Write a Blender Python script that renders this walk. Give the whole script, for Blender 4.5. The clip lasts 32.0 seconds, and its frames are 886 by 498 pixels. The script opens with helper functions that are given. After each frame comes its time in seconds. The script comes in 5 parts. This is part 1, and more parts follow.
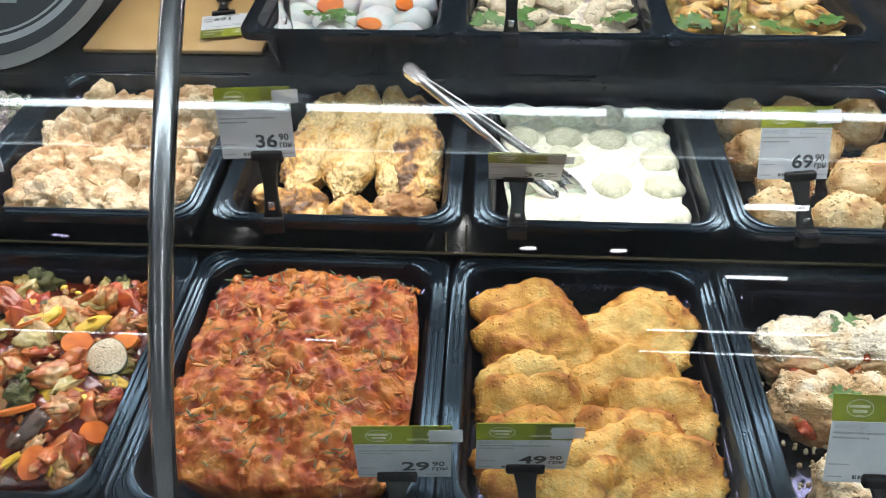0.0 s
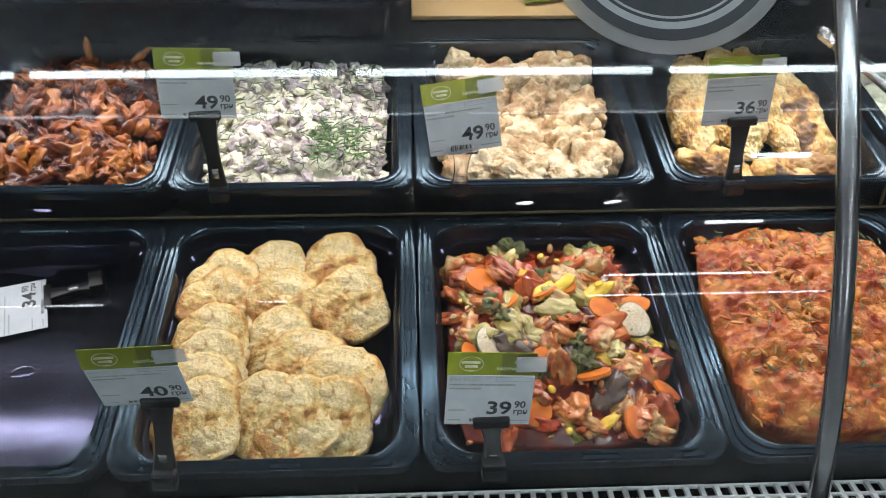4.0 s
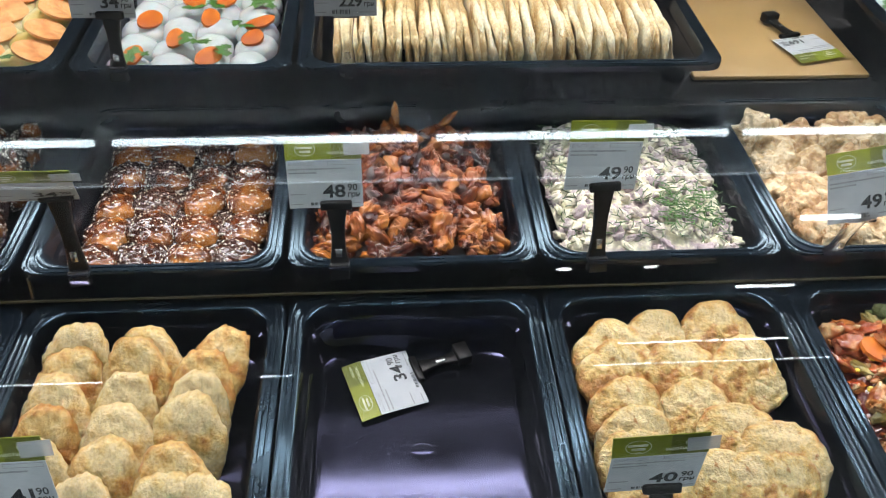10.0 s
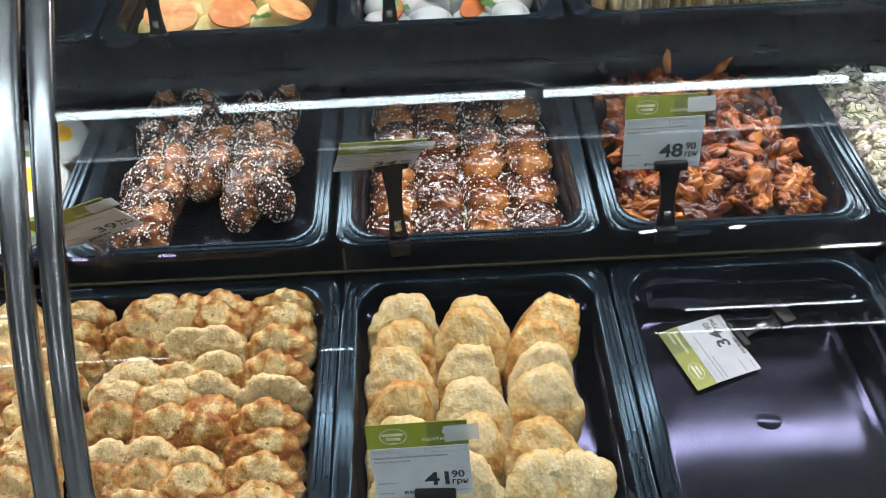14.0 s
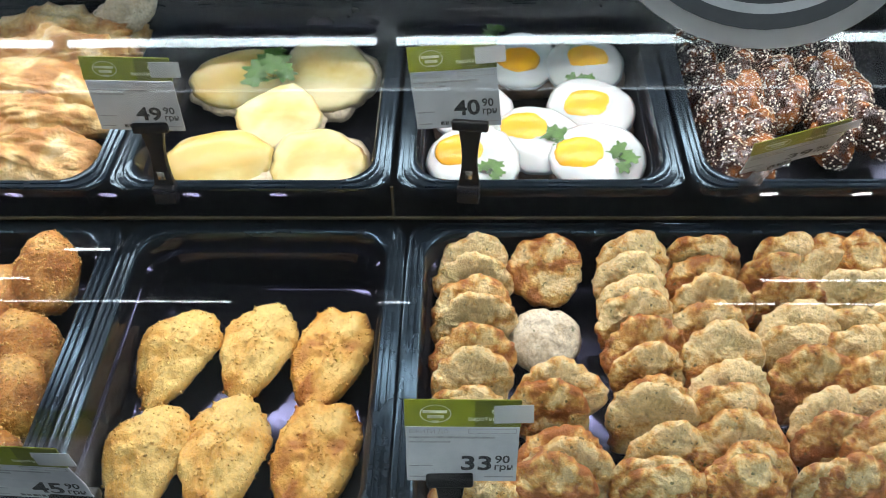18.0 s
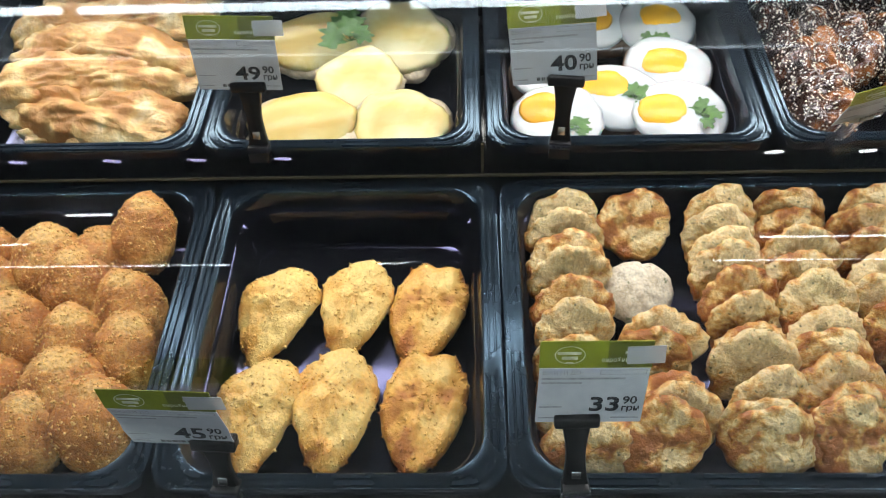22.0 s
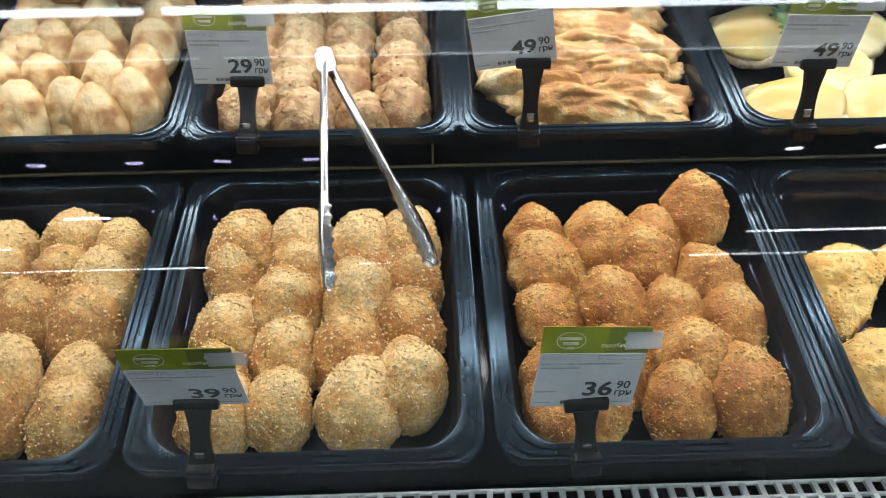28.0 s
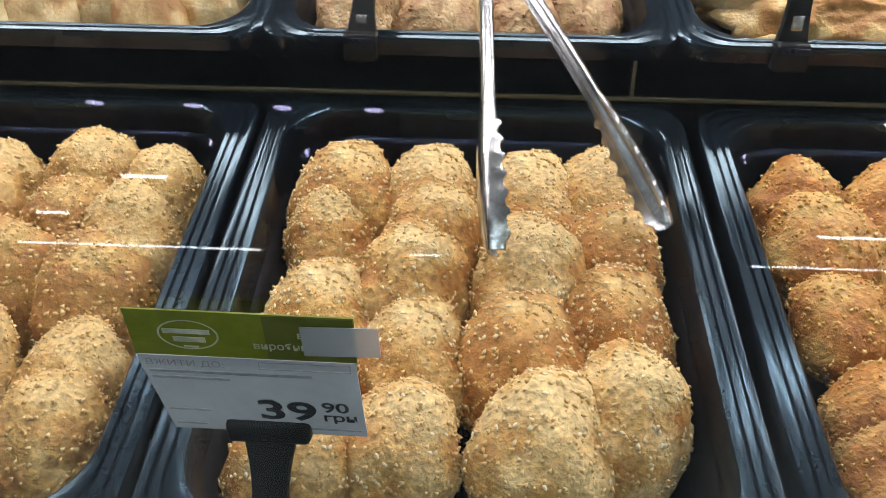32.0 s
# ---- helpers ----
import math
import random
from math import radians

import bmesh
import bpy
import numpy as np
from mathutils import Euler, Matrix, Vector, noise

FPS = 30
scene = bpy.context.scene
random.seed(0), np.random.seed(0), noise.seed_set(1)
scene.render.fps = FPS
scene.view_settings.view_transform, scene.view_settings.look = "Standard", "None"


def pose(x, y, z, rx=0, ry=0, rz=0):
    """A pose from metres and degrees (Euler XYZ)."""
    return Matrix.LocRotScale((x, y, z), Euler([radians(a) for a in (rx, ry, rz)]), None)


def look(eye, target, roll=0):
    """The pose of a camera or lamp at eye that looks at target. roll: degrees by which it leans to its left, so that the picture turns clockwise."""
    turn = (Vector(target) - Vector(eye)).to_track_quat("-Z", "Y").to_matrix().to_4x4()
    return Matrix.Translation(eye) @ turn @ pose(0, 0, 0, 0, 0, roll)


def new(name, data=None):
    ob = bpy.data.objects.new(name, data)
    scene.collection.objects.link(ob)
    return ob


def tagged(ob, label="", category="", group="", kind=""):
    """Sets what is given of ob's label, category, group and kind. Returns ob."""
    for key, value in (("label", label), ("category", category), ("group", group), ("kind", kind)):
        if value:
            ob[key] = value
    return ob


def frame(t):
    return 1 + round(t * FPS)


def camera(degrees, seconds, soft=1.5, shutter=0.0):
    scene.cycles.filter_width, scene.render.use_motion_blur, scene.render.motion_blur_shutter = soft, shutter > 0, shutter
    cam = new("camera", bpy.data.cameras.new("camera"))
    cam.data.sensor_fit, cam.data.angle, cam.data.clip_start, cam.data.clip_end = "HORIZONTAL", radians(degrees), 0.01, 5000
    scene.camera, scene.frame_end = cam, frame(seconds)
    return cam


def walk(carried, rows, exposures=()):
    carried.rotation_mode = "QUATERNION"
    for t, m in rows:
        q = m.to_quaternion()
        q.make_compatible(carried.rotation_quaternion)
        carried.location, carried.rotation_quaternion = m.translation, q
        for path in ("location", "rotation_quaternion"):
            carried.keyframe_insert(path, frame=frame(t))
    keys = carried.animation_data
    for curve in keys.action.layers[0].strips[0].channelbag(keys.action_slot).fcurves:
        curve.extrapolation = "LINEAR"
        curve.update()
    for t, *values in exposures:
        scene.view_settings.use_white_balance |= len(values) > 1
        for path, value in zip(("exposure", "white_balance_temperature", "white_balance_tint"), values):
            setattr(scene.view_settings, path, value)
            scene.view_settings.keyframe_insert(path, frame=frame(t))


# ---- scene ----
cam = camera(57.4, 32.0, soft=0.8)
PATH = [
    (0, (0.037, -0.507, 1.315), (-0.07, 1.312, 0.492), 0.2),
    (0.5, (-0.002, -0.508, 1.322), (-0.131, 1.309, 0.497), 0.7),
    (1, (-0.077, -0.469, 1.325), (-0.394, 1.314, 0.476), 0.4),
    (1.5, (-0.184, -0.421, 1.357), (-0.505, 1.324, 0.434), 0.1),
    (2, (-0.287, -0.376, 1.355), (-0.491, 1.356, 0.377), -0.6),
    (2.5, (-0.318, -0.437, 1.377), (-0.47, 1.284, 0.369), -3.1),
    (4.5, (-0.646, -0.544, 1.342), (-0.531, 1.226, 0.419), 1.2),
    (5, (-0.703, -0.47, 1.342), (-0.623, 1.303, 0.42), 1.9),
    (5.5, (-0.753, -0.396, 1.354), (-0.706, 1.346, 0.372), 0.6),
    (6, (-0.792, -0.345, 1.361), (-0.754, 1.375, 0.34), -0.9),
    (6.5, (-0.826, -0.369, 1.367), (-0.758, 1.349, 0.344), -0.2),
    (7, (-0.852, -0.399, 1.368), (-0.755, 1.319, 0.35), 0.5),
    (7.5, (-0.875, -0.42, 1.366), (-0.783, 1.305, 0.357), 0.5),
    (8, (-0.899, -0.438, 1.366), (-0.791, 1.295, 0.373), 0.8),
    (8.5, (-0.918, -0.45, 1.366), (-0.803, 1.288, 0.384), 1.1),
    (9, (-0.947, -0.464, 1.37), (-0.837, 1.288, 0.411), 1.1),
    (9.5, (-0.969, -0.479, 1.376), (-0.861, 1.297, 0.462), 0.6),
    (10, (-0.992, -0.492, 1.375), (-0.87, 1.308, 0.512), 0.2),
    (10.5, (-1.009, -0.502, 1.374), (-0.88, 1.315, 0.549), -0.1),
    (11, (-1.005, -0.506, 1.368), (-0.865, 1.317, 0.558), -0.8),
    (11.5, (-1.034, -0.499, 1.353), (-0.896, 1.324, 0.542), -0.2),
    (12, (-1.096, -0.459, 1.348), (-1.101, 1.345, 0.485), 1.0),
    (12.5, (-1.132, -0.403, 1.361), (-1.229, 1.375, 0.45), 0.5),
    (13, (-1.169, -0.349, 1.382), (-1.255, 1.396, 0.408), -3.1),
    (13.5, (-1.231, -0.389, 1.385), (-1.27, 1.349, 0.397), -3.4),
    (15.5, (-1.426, -0.497, 1.378), (-1.306, 1.228, 0.374), -1.1),
    (16, (-1.527, -0.513, 1.322), (-1.547, 1.249, 0.376), -1.0),
    (16.5, (-1.676, -0.476, 1.314), (-1.717, 1.279, 0.357), 2.2),
    (17, (-1.735, -0.437, 1.325), (-1.815, 1.304, 0.344), 0.6),
    (17.5, (-1.812, -0.385, 1.33), (-1.9, 1.328, 0.301), -1.2),
    (18, (-1.875, -0.386, 1.34), (-1.952, 1.306, 0.277), -1.3),
    (18.5, (-1.94, -0.412, 1.347), (-1.972, 1.28, 0.282), -1.1),
    (19, (-1.975, -0.43, 1.358), (-1.952, 1.278, 0.319), -1.3),
    (19.5, (-1.951, -0.431, 1.353), (-1.918, 1.288, 0.33), 0.3),
    (20, (-1.913, -0.421, 1.35), (-1.916, 1.304, 0.338), 0.9),
    (20.5, (-1.898, -0.414, 1.347), (-1.954, 1.293, 0.307), 0.0),
    (21, (-1.914, -0.404, 1.34), (-1.959, 1.286, 0.272), -1.0),
    (21.5, (-1.931, -0.408, 1.337), (-1.985, 1.264, 0.241), -1.6),
    (22, (-1.968, -0.411, 1.332), (-2.032, 1.251, 0.222), -1.8),
    (22.5, (-2.01, -0.425, 1.339), (-2.084, 1.241, 0.235), -1.9),
    (23, (-2.048, -0.435, 1.33), (-2.13, 1.242, 0.243), -1.6),
    (23.5, (-2.096, -0.446, 1.338), (-2.188, 1.252, 0.285), -1.5),
    (24, (-2.123, -0.461, 1.33), (-2.229, 1.259, 0.314), -2.2),
    (24.5, (-2.149, -0.46, 1.318), (-2.256, 1.264, 0.309), -1.8),
    (25, (-2.207, -0.41, 1.304), (-2.315, 1.331, 0.325), -2.1),
    (25.5, (-2.272, -0.331, 1.324), (-2.391, 1.395, 0.322), -2.3),
    (27.5, (-2.477, -0.427, 1.304), (-2.416, 1.283, 0.268), -0.3),
    (28, (-2.542, -0.442, 1.294), (-2.498, 1.271, 0.262), -0.7),
    (28.5, (-2.604, -0.433, 1.296), (-2.555, 1.274, 0.255), -0.9),
    (29, (-2.625, -0.403, 1.291), (-2.626, 1.314, 0.265), -1.3),
    (29.5, (-2.638, -0.388, 1.304), (-2.683, 1.355, 0.324), -1.9),
    (30, (-2.609, -0.353, 1.245), (-2.722, 1.426, 0.337), -1.6),
    (30.5, (-2.6, -0.311, 1.211), (-2.668, 1.364, 0.12), -1.5),
    (31, (-2.629, -0.279, 1.151), (-2.703, 1.484, 0.209), -0.3),
    (31.5, (-2.638, -0.249, 1.125), (-2.694, 1.49, 0.139), -0.5),
    (32, (-2.634, -0.234, 1.105), (-2.709, 1.538, 0.182), 0.8),
]
walk(cam, [(t, look(eye, target, roll)) for t, eye, target, roll in PATH])

# ---- light ----
def set_node(node, **values):
    for key, value in values.items():
        node.inputs[key.replace("_", " ")].default_value = value
    return node


TUBE_Y, TUBE_Y2, TUBE_Z = -2.2, -2.8, 3.2
world = bpy.data.worlds.new("shop_air")
scene.world = world
world.use_nodes = True
set_node(world.node_tree.nodes["Background"], Color=(0.75, 0.88, 1.0, 1), Strength=0.03)


def area(name, m, sx, sy, watts, colour):
    lamp = bpy.data.lights.new(name, "AREA")
    lamp.shape, lamp.size, lamp.size_y, lamp.energy, lamp.color = "RECTANGLE", sx, sy, watts, colour
    ob = new(name, lamp)
    ob.matrix_basis = m
    return ob


# LED strips of the case: one behind the top of the front glass, one under the canopy at the back
area("led_strip_front", look((-1.25, 0.295, 1.52), (-1.25, 0.26, 0.9)), 5.4, 0.045, 23.5, (1.0, 0.92, 0.95))
area("led_strip_back", look((-1.25, 0.64, 1.53), (-1.25, 0.56, 1.0)), 5.2, 0.04, 23, (1.0, 0.97, 0.97))

# ---- materials ----
def material(name):
    m = bpy.data.materials.new(name)
    m.use_nodes = True
    return m, m.node_tree, m.node_tree.nodes["Principled BSDF"]


def ramp_of(tree, colours, lo=0.3, hi=0.7):
    r = tree.nodes.new("ShaderNodeValToRGB")
    e = r.color_ramp.elements
    while len(e) < len(colours):
        e.new(0.5)
    for i, c in enumerate(colours):
        e[i].position = lo + (hi - lo) * i / (len(colours) - 1)
        e[i].color = (*c, 1)
    return r


def surface(name, colours, scale=60, rough=0.5, bump=0.3, fine=900, metal=0.0, spread=0.12, gloss_var=0.0, sss=0.0, coat=0.0, island=False, lo=0.39, hi=0.61, dist=0.0008, detail=5, rim=None, vary=0.22, fleck=None):
    """Noise between colours, a second finer noise in value, relief, and a value of its own for each object or island."""
    m, tree, bsdf = material(name)
    n, link = tree.nodes, tree.links.new
    co = n.new("ShaderNodeTexCoord")
    big = n.new("ShaderNodeTexNoise")
    set_node(big, Scale=scale, Detail=detail, Roughness=0.6)
    small = n.new("ShaderNodeTexNoise")
    set_node(small, Scale=fine, Detail=3)
    link(co.outputs["Object"], big.inputs["Vector"]), link(co.outputs["Object"], small.inputs["Vector"])
    r = ramp_of(tree, colours, lo, hi)
    own = n.new("ShaderNodeNewGeometry" if island else "ShaderNodeObjectInfo")
    rnd = own.outputs["Random Per Island" if island else "Random"]
    shift = n.new("ShaderNodeMath")
    shift.operation = "MULTIPLY_ADD"
    shift.inputs[1].default_value, shift.inputs[2].default_value = 0.3 if island else vary, -0.15 if island else -vary / 2
    link(rnd, shift.inputs[0])
    add = n.new("ShaderNodeMath")
    link(big.outputs["Fac"], add.inputs[0]), link(shift.outputs[0], add.inputs[1])
    link(add.outputs[0], r.inputs["Fac"])
    if rim:
        flat = n.new("ShaderNodeVectorMath")
        flat.operation = "MULTIPLY"
        flat.inputs[1].default_value = (1, 1, 0)
        away = n.new("ShaderNodeVectorMath")
        away.operation = "LENGTH"
        brown = n.new("ShaderNodeMapRange")
        set_node(brown, From_Min=rim[0], From_Max=rim[1], To_Min=rim[2], To_Max=-rim[2])
        both = n.new("ShaderNodeMath")
        link(co.outputs["Object"], flat.inputs[0]), link(flat.outputs["Vector"], away.inputs[0]), link(away.outputs["Value"], brown.inputs["Value"])
        link(add.outputs[0], both.inputs[0]), link(brown.outputs["Result"], both.inputs[1]), link(both.outputs[0], r.inputs["Fac"])
    hsv = n.new("ShaderNodeHueSaturation")
    val = n.new("ShaderNodeMapRange")
    set_node(val, To_Min=1 - spread * 2, To_Max=1 + spread * 2, From_Min=0.25, From_Max=0.75)
    link(small.outputs["Fac"], val.inputs["Value"]), link(val.outputs["Result"], hsv.inputs["Value"])
    link(r.outputs["Color"], hsv.inputs["Color"]), link(hsv.outputs["Color"], bsdf.inputs["Base Color"])
    if fleck:
        spots = n.new("ShaderNodeTexNoise")
        set_node(spots, Scale=fleck[1], Detail=2)
        link(co.outputs["Object"], spots.inputs["Vector"])
        edge = n.new("ShaderNodeMapRange")
        set_node(edge, From_Min=fleck[2], From_Max=fleck[2] + 0.03, To_Max=0.85)
        over = n.new("ShaderNodeMix")
        over.data_type = "RGBA"
        over.inputs[7].default_value = (*fleck[0], 1)
        link(spots.outputs["Fac"], edge.inputs["Value"]), link(edge.outputs["Result"], over.inputs[0])
        link(hsv.outputs["Color"], over.inputs[6]), link(over.outputs[2], bsdf.inputs["Base Color"])
    set_node(bsdf, Roughness=rough, Metallic=metal, Coat_Weight=coat, Coat_Roughness=0.12)
    if sss:
        set_node(bsdf, Subsurface_Weight=sss, Subsurface_Scale=0.004)
    if gloss_var:
        gl = n.new("ShaderNodeMapRange")
        set_node(gl, To_Min=max(0.03, rough - gloss_var), To_Max=rough + gloss_var, From_Min=0.3, From_Max=0.7)
        link(big.outputs["Fac"], gl.inputs["Value"]), link(gl.outputs["Result"], bsdf.inputs["Roughness"])
    if bump:
        b = n.new("ShaderNodeBump")
        set_node(b, Strength=bump, Distance=dist)
        link(small.outputs["Fac"], b.inputs["Height"]), link(b.outputs["Normal"], bsdf.inputs["Normal"])
    return m


BLACK = surface("black_polycarbonate", [(0.004, 0.0045, 0.006), (0.008, 0.009, 0.012)], 12, 0.11, 0.012, 500, spread=0.1, gloss_var=0.04)
# violet of the lamp reflections in the pans is put into the specular tint
BLACK.node_tree.nodes["Principled BSDF"].inputs["Specular Tint"].default_value = (0.52, 0.55, 1.0, 1)
# blue sheen of reflected light is put into the lip's base colour and specular tint
LIP = surface("blue_sheen_pan_lip", [(0.005, 0.008, 0.012), (0.009, 0.014, 0.021)], 12, 0.17, 0, 500, spread=0.05, gloss_var=0.03)
LIP.node_tree.nodes["Principled BSDF"].inputs["Specular Tint"].default_value = (0.42, 0.74, 1.0, 1)
SHELF = surface("black_lacquer", [(0.005, 0.005, 0.0055), (0.009, 0.0085, 0.008)], 9, 0.2, 0.06, 300, gloss_var=0.1)
DULL = surface("black_plastic", [(0.003, 0.003, 0.0034), (0.006, 0.006, 0.0066)], 30, 0.34, 0.15, 700)
DULL.node_tree.nodes["Principled BSDF"].inputs["Specular IOR Level"].default_value = 0.3
TAN = surface("tan_board", [(0.42, 0.27, 0.105), (0.48, 0.32, 0.14)], 14, 0.4, 0.08, 400, spread=0.04)
CHROME = surface("satin_chrome", [(0.50, 0.52, 0.53), (0.60, 0.62, 0.63)], 20, 0.2, 0.03, 600, metal=1.0, spread=0.04, gloss_var=0.06)
STEEL = surface("stainless_steel", [(0.55, 0.56, 0.57), (0.70, 0.71, 0.72)], 40, 0.2, 0.08, 500, metal=1.0, gloss_var=0.07)
BRASS = surface("dull_gold_edge", [(0.06, 0.045, 0.02), (0.10, 0.075, 0.035)], 30, 0.4, 0.05, 300, metal=0.3)
GRILLE = surface("grey_grille", [(0.28, 0.30, 0.31), (0.42, 0.44, 0.45)], 30, 0.4, 0.05, 300)
WALL = surface("pale_wall_paint", [(0.70, 0.72, 0.75), (0.78, 0.80, 0.82)], 1.5, 0.7, 0.1, 60, spread=0.03)
CEIL = surface("ceiling_tile", [(0.74, 0.745, 0.755), (0.82, 0.825, 0.835)], 2, 0.8, 0.1, 80, spread=0.03)
FLOOR = surface("grey_floor", [(0.44, 0.44, 0.44), (0.52, 0.515, 0.51)], 3, 0.35, 0.05, 90)
CARD = surface("white_card", [(0.47, 0.51, 0.55), (0.54, 0.57, 0.60)], 40, 0.32, 0.03, 200, spread=0.015)
GREEN = surface("olive_green_print", [(0.21, 0.25, 0.012), (0.27, 0.30, 0.02)], 60, 0.32, 0.02, 300, spread=0.03)
OLIVE = surface("dark_olive_print", [(0.12, 0.14, 0.015), (0.15, 0.17, 0.02)], 60, 0.32, 0.02, 300, spread=0.03)
INK = surface("dark_print", [(0.02, 0.025, 0.03), (0.035, 0.04, 0.045)], 60, 0.45, 0, 300)
GREYINK = surface("grey_print", [(0.28, 0.30, 0.32), (0.36, 0.38, 0.40)], 60, 0.45, 0, 300)
PALE = surface("pale_print", [(0.55, 0.58, 0.42), (0.66, 0.68, 0.52)], 60, 0.4, 0, 300)
STICK = surface("slate_sticker", [(0.075, 0.083, 0.092), (0.09, 0.098, 0.107)], 20, 0.5, 0.02, 300, spread=0.02)
WHITEP = surface("white_print", [(0.66, 0.68, 0.69), (0.72, 0.74, 0.75)], 20, 0.5, 0, 300, spread=0.02)


def clear(name, colour, rough=0.0, ior=1.45, alpha=1.0, weight=1.0):
    m, tree, bsdf = material(name)
    set_node(bsdf, Base_Color=(*colour, 1), Roughness=rough, IOR=ior, Transmission_Weight=weight, Alpha=alpha)
    return m


GLASS = clear("front_glass", (0.97, 1.0, 0.985))
CLEARP = clear("clear_plastic", (0.96, 0.97, 0.97), 0.12)
TAPE = clear("adhesive_tape", (0.85, 0.88, 0.9), 0.25, 1.3, 1.0, 0.55)
RIM = clear("clear_sticker_film", (0.9, 0.92, 0.92), 0.3, 1.3, 1.0, 0.7)
LAMP, lamp_tree, lamp_bsdf = material("lit_tube")
set_node(lamp_bsdf, Base_Color=(0.9, 0.95, 1.0, 1), Emission_Color=(0.80, 0.93, 1.0, 1), Emission_Strength=20.0)

FARLAMP, lamp_tree, lamp_bsdf = material("far_tube")
set_node(lamp_bsdf, Base_Color=(0.9, 0.95, 1.0, 1), Emission_Color=(0.90, 0.96, 1.0, 1), Emission_Strength=26.0)
DIMLAMP, lamp_tree, lamp_bsdf = material("dim_tube")
set_node(lamp_bsdf, Base_Color=(0.9, 0.95, 1.0, 1), Emission_Color=(0.85, 0.95, 1.0, 1), Emission_Strength=2.2)
SPOT, lamp_tree, lamp_bsdf = material("lit_downlight")
set_node(lamp_bsdf, Base_Color=(0.9, 0.95, 1.0, 1), Emission_Color=(0.97, 0.97, 1.0, 1), Emission_Strength=30.0)
SPOT_L, lamp_tree, lamp_bsdf = material("lilac_downlight")
set_node(lamp_bsdf, Base_Color=(0.9, 0.95, 1.0, 1), Emission_Color=(0.55, 0.50, 0.85, 1), Emission_Strength=12.0)
CORN = surface("sweetcorn", [(0.62, 0.40, 0.03), (0.72, 0.50, 0.06)], 90, 0.3, 0.1, 300, island=True)

# foods
CRUMB = surface("golden_breadcrumb", [(0.41, 0.175, 0.036), (0.56, 0.325, 0.10), (0.67, 0.475, 0.215)], 26, 0.6, 1.0, 330, spread=0.2, dist=0.002, sss=0.06)
CRUMB_O = surface("orange_breadcrumb", [(0.32, 0.11, 0.016), (0.47, 0.205, 0.042), (0.59, 0.36, 0.115)], 22, 0.58, 1.0, 330, spread=0.2, dist=0.002, vary=0.09, sss=0.06)
CRUMB_P = surface("pale_breadcrumb", [(0.36, 0.165, 0.038), (0.50, 0.295, 0.088), (0.61, 0.42, 0.175)], 24, 0.62, 1.0, 330, spread=0.2, dist=0.002, sss=0.06)
CRUMBS = surface("loose_crumb", [(0.60, 0.37, 0.13), (0.74, 0.54, 0.27)], 200, 0.6, 0, 900, island=True, spread=0.05)
CRUMBS_O = surface("loose_orange_crumb", [(0.50, 0.25, 0.055), (0.67, 0.44, 0.15)], 200, 0.6, 0, 900, island=True, spread=0.05)
SCHNITZEL = surface("fried_crumb_crust", [(0.36, 0.12, 0.013), (0.57, 0.28, 0.045), (0.67, 0.38, 0.085), (0.70, 0.48, 0.15)], 34, 0.48, 0.9, 300, spread=0.10, dist=0.0018, rim=(0.026, 0.052, 0.05), vary=0.16, lo=0.36, hi=0.62, sss=0.05)
FRIED = surface("fried_batter", [(0.30, 0.13, 0.035), (0.50, 0.30, 0.12), (0.60, 0.44, 0.24)], 45, 0.45, 0.7, 420, spread=0.14, dist=0.0018)
PATTY = surface("browned_chicken_patty", [(0.31, 0.10, 0.015), (0.49, 0.235, 0.05), (0.61, 0.385, 0.13), (0.68, 0.52, 0.26)], 40, 0.38, 0.8, 300, spread=0.13, dist=0.0028, lo=0.42, hi=0.56, rim=(0.012, 0.036, 0.035), vary=0.17, fleck=((0.08, 0.09, 0.02), 210, 0.67), sss=0.08)
PATTY_W = surface("pale_patty", [(0.50, 0.41, 0.27), (0.62, 0.55, 0.41)], 40, 0.45, 0.6, 330, spread=0.14, dist=0.002, fleck=((0.10, 0.13, 0.04), 170, 0.66))
FRITTER = surface("egg_fried_fritter", [(0.40, 0.18, 0.04), (0.56, 0.36, 0.115), (0.62, 0.45, 0.18), (0.64, 0.50, 0.26)], 40, 0.4, 0.9, 300, spread=0.13, dist=0.0026, lo=0.40, hi=0.58, rim=(0.028, 0.043, 0.02), vary=0.12, fleck=((0.42, 0.18, 0.045), 120, 0.66), sss=0.08)
FILLET = surface("egg_coated_fillet", [(0.43, 0.19, 0.04), (0.56, 0.34, 0.105), (0.61, 0.44, 0.18), (0.63, 0.50, 0.27)], 34, 0.4, 0.8, 280, spread=0.12, dist=0.0022, vary=0.18, sss=0.08)
BUNM = surface("pale_cutlet", [(0.31, 0.15, 0.04), (0.46, 0.29, 0.11), (0.54, 0.39, 0.185), (0.58, 0.46, 0.255)], 30, 0.5, 0.6, 380, spread=0.12, dist=0.0015, vary=0.12, sss=0.08)
MINCE = surface("rough_minced_cutlet", [(0.28, 0.13, 0.045), (0.41, 0.255, 0.11), (0.50, 0.37, 0.20)], 40, 0.5, 0.9, 280, spread=0.18, dist=0.0022, vary=0.14)
SEED = surface("sesame_seed", [(0.70, 0.56, 0.33), (0.80, 0.70, 0.50)], 300, 0.4, 0, 900, island=True)
SEED_W = surface("white_sesame", [(0.72, 0.66, 0.55), (0.84, 0.80, 0.72)], 300, 0.4, 0, 900, island=True)
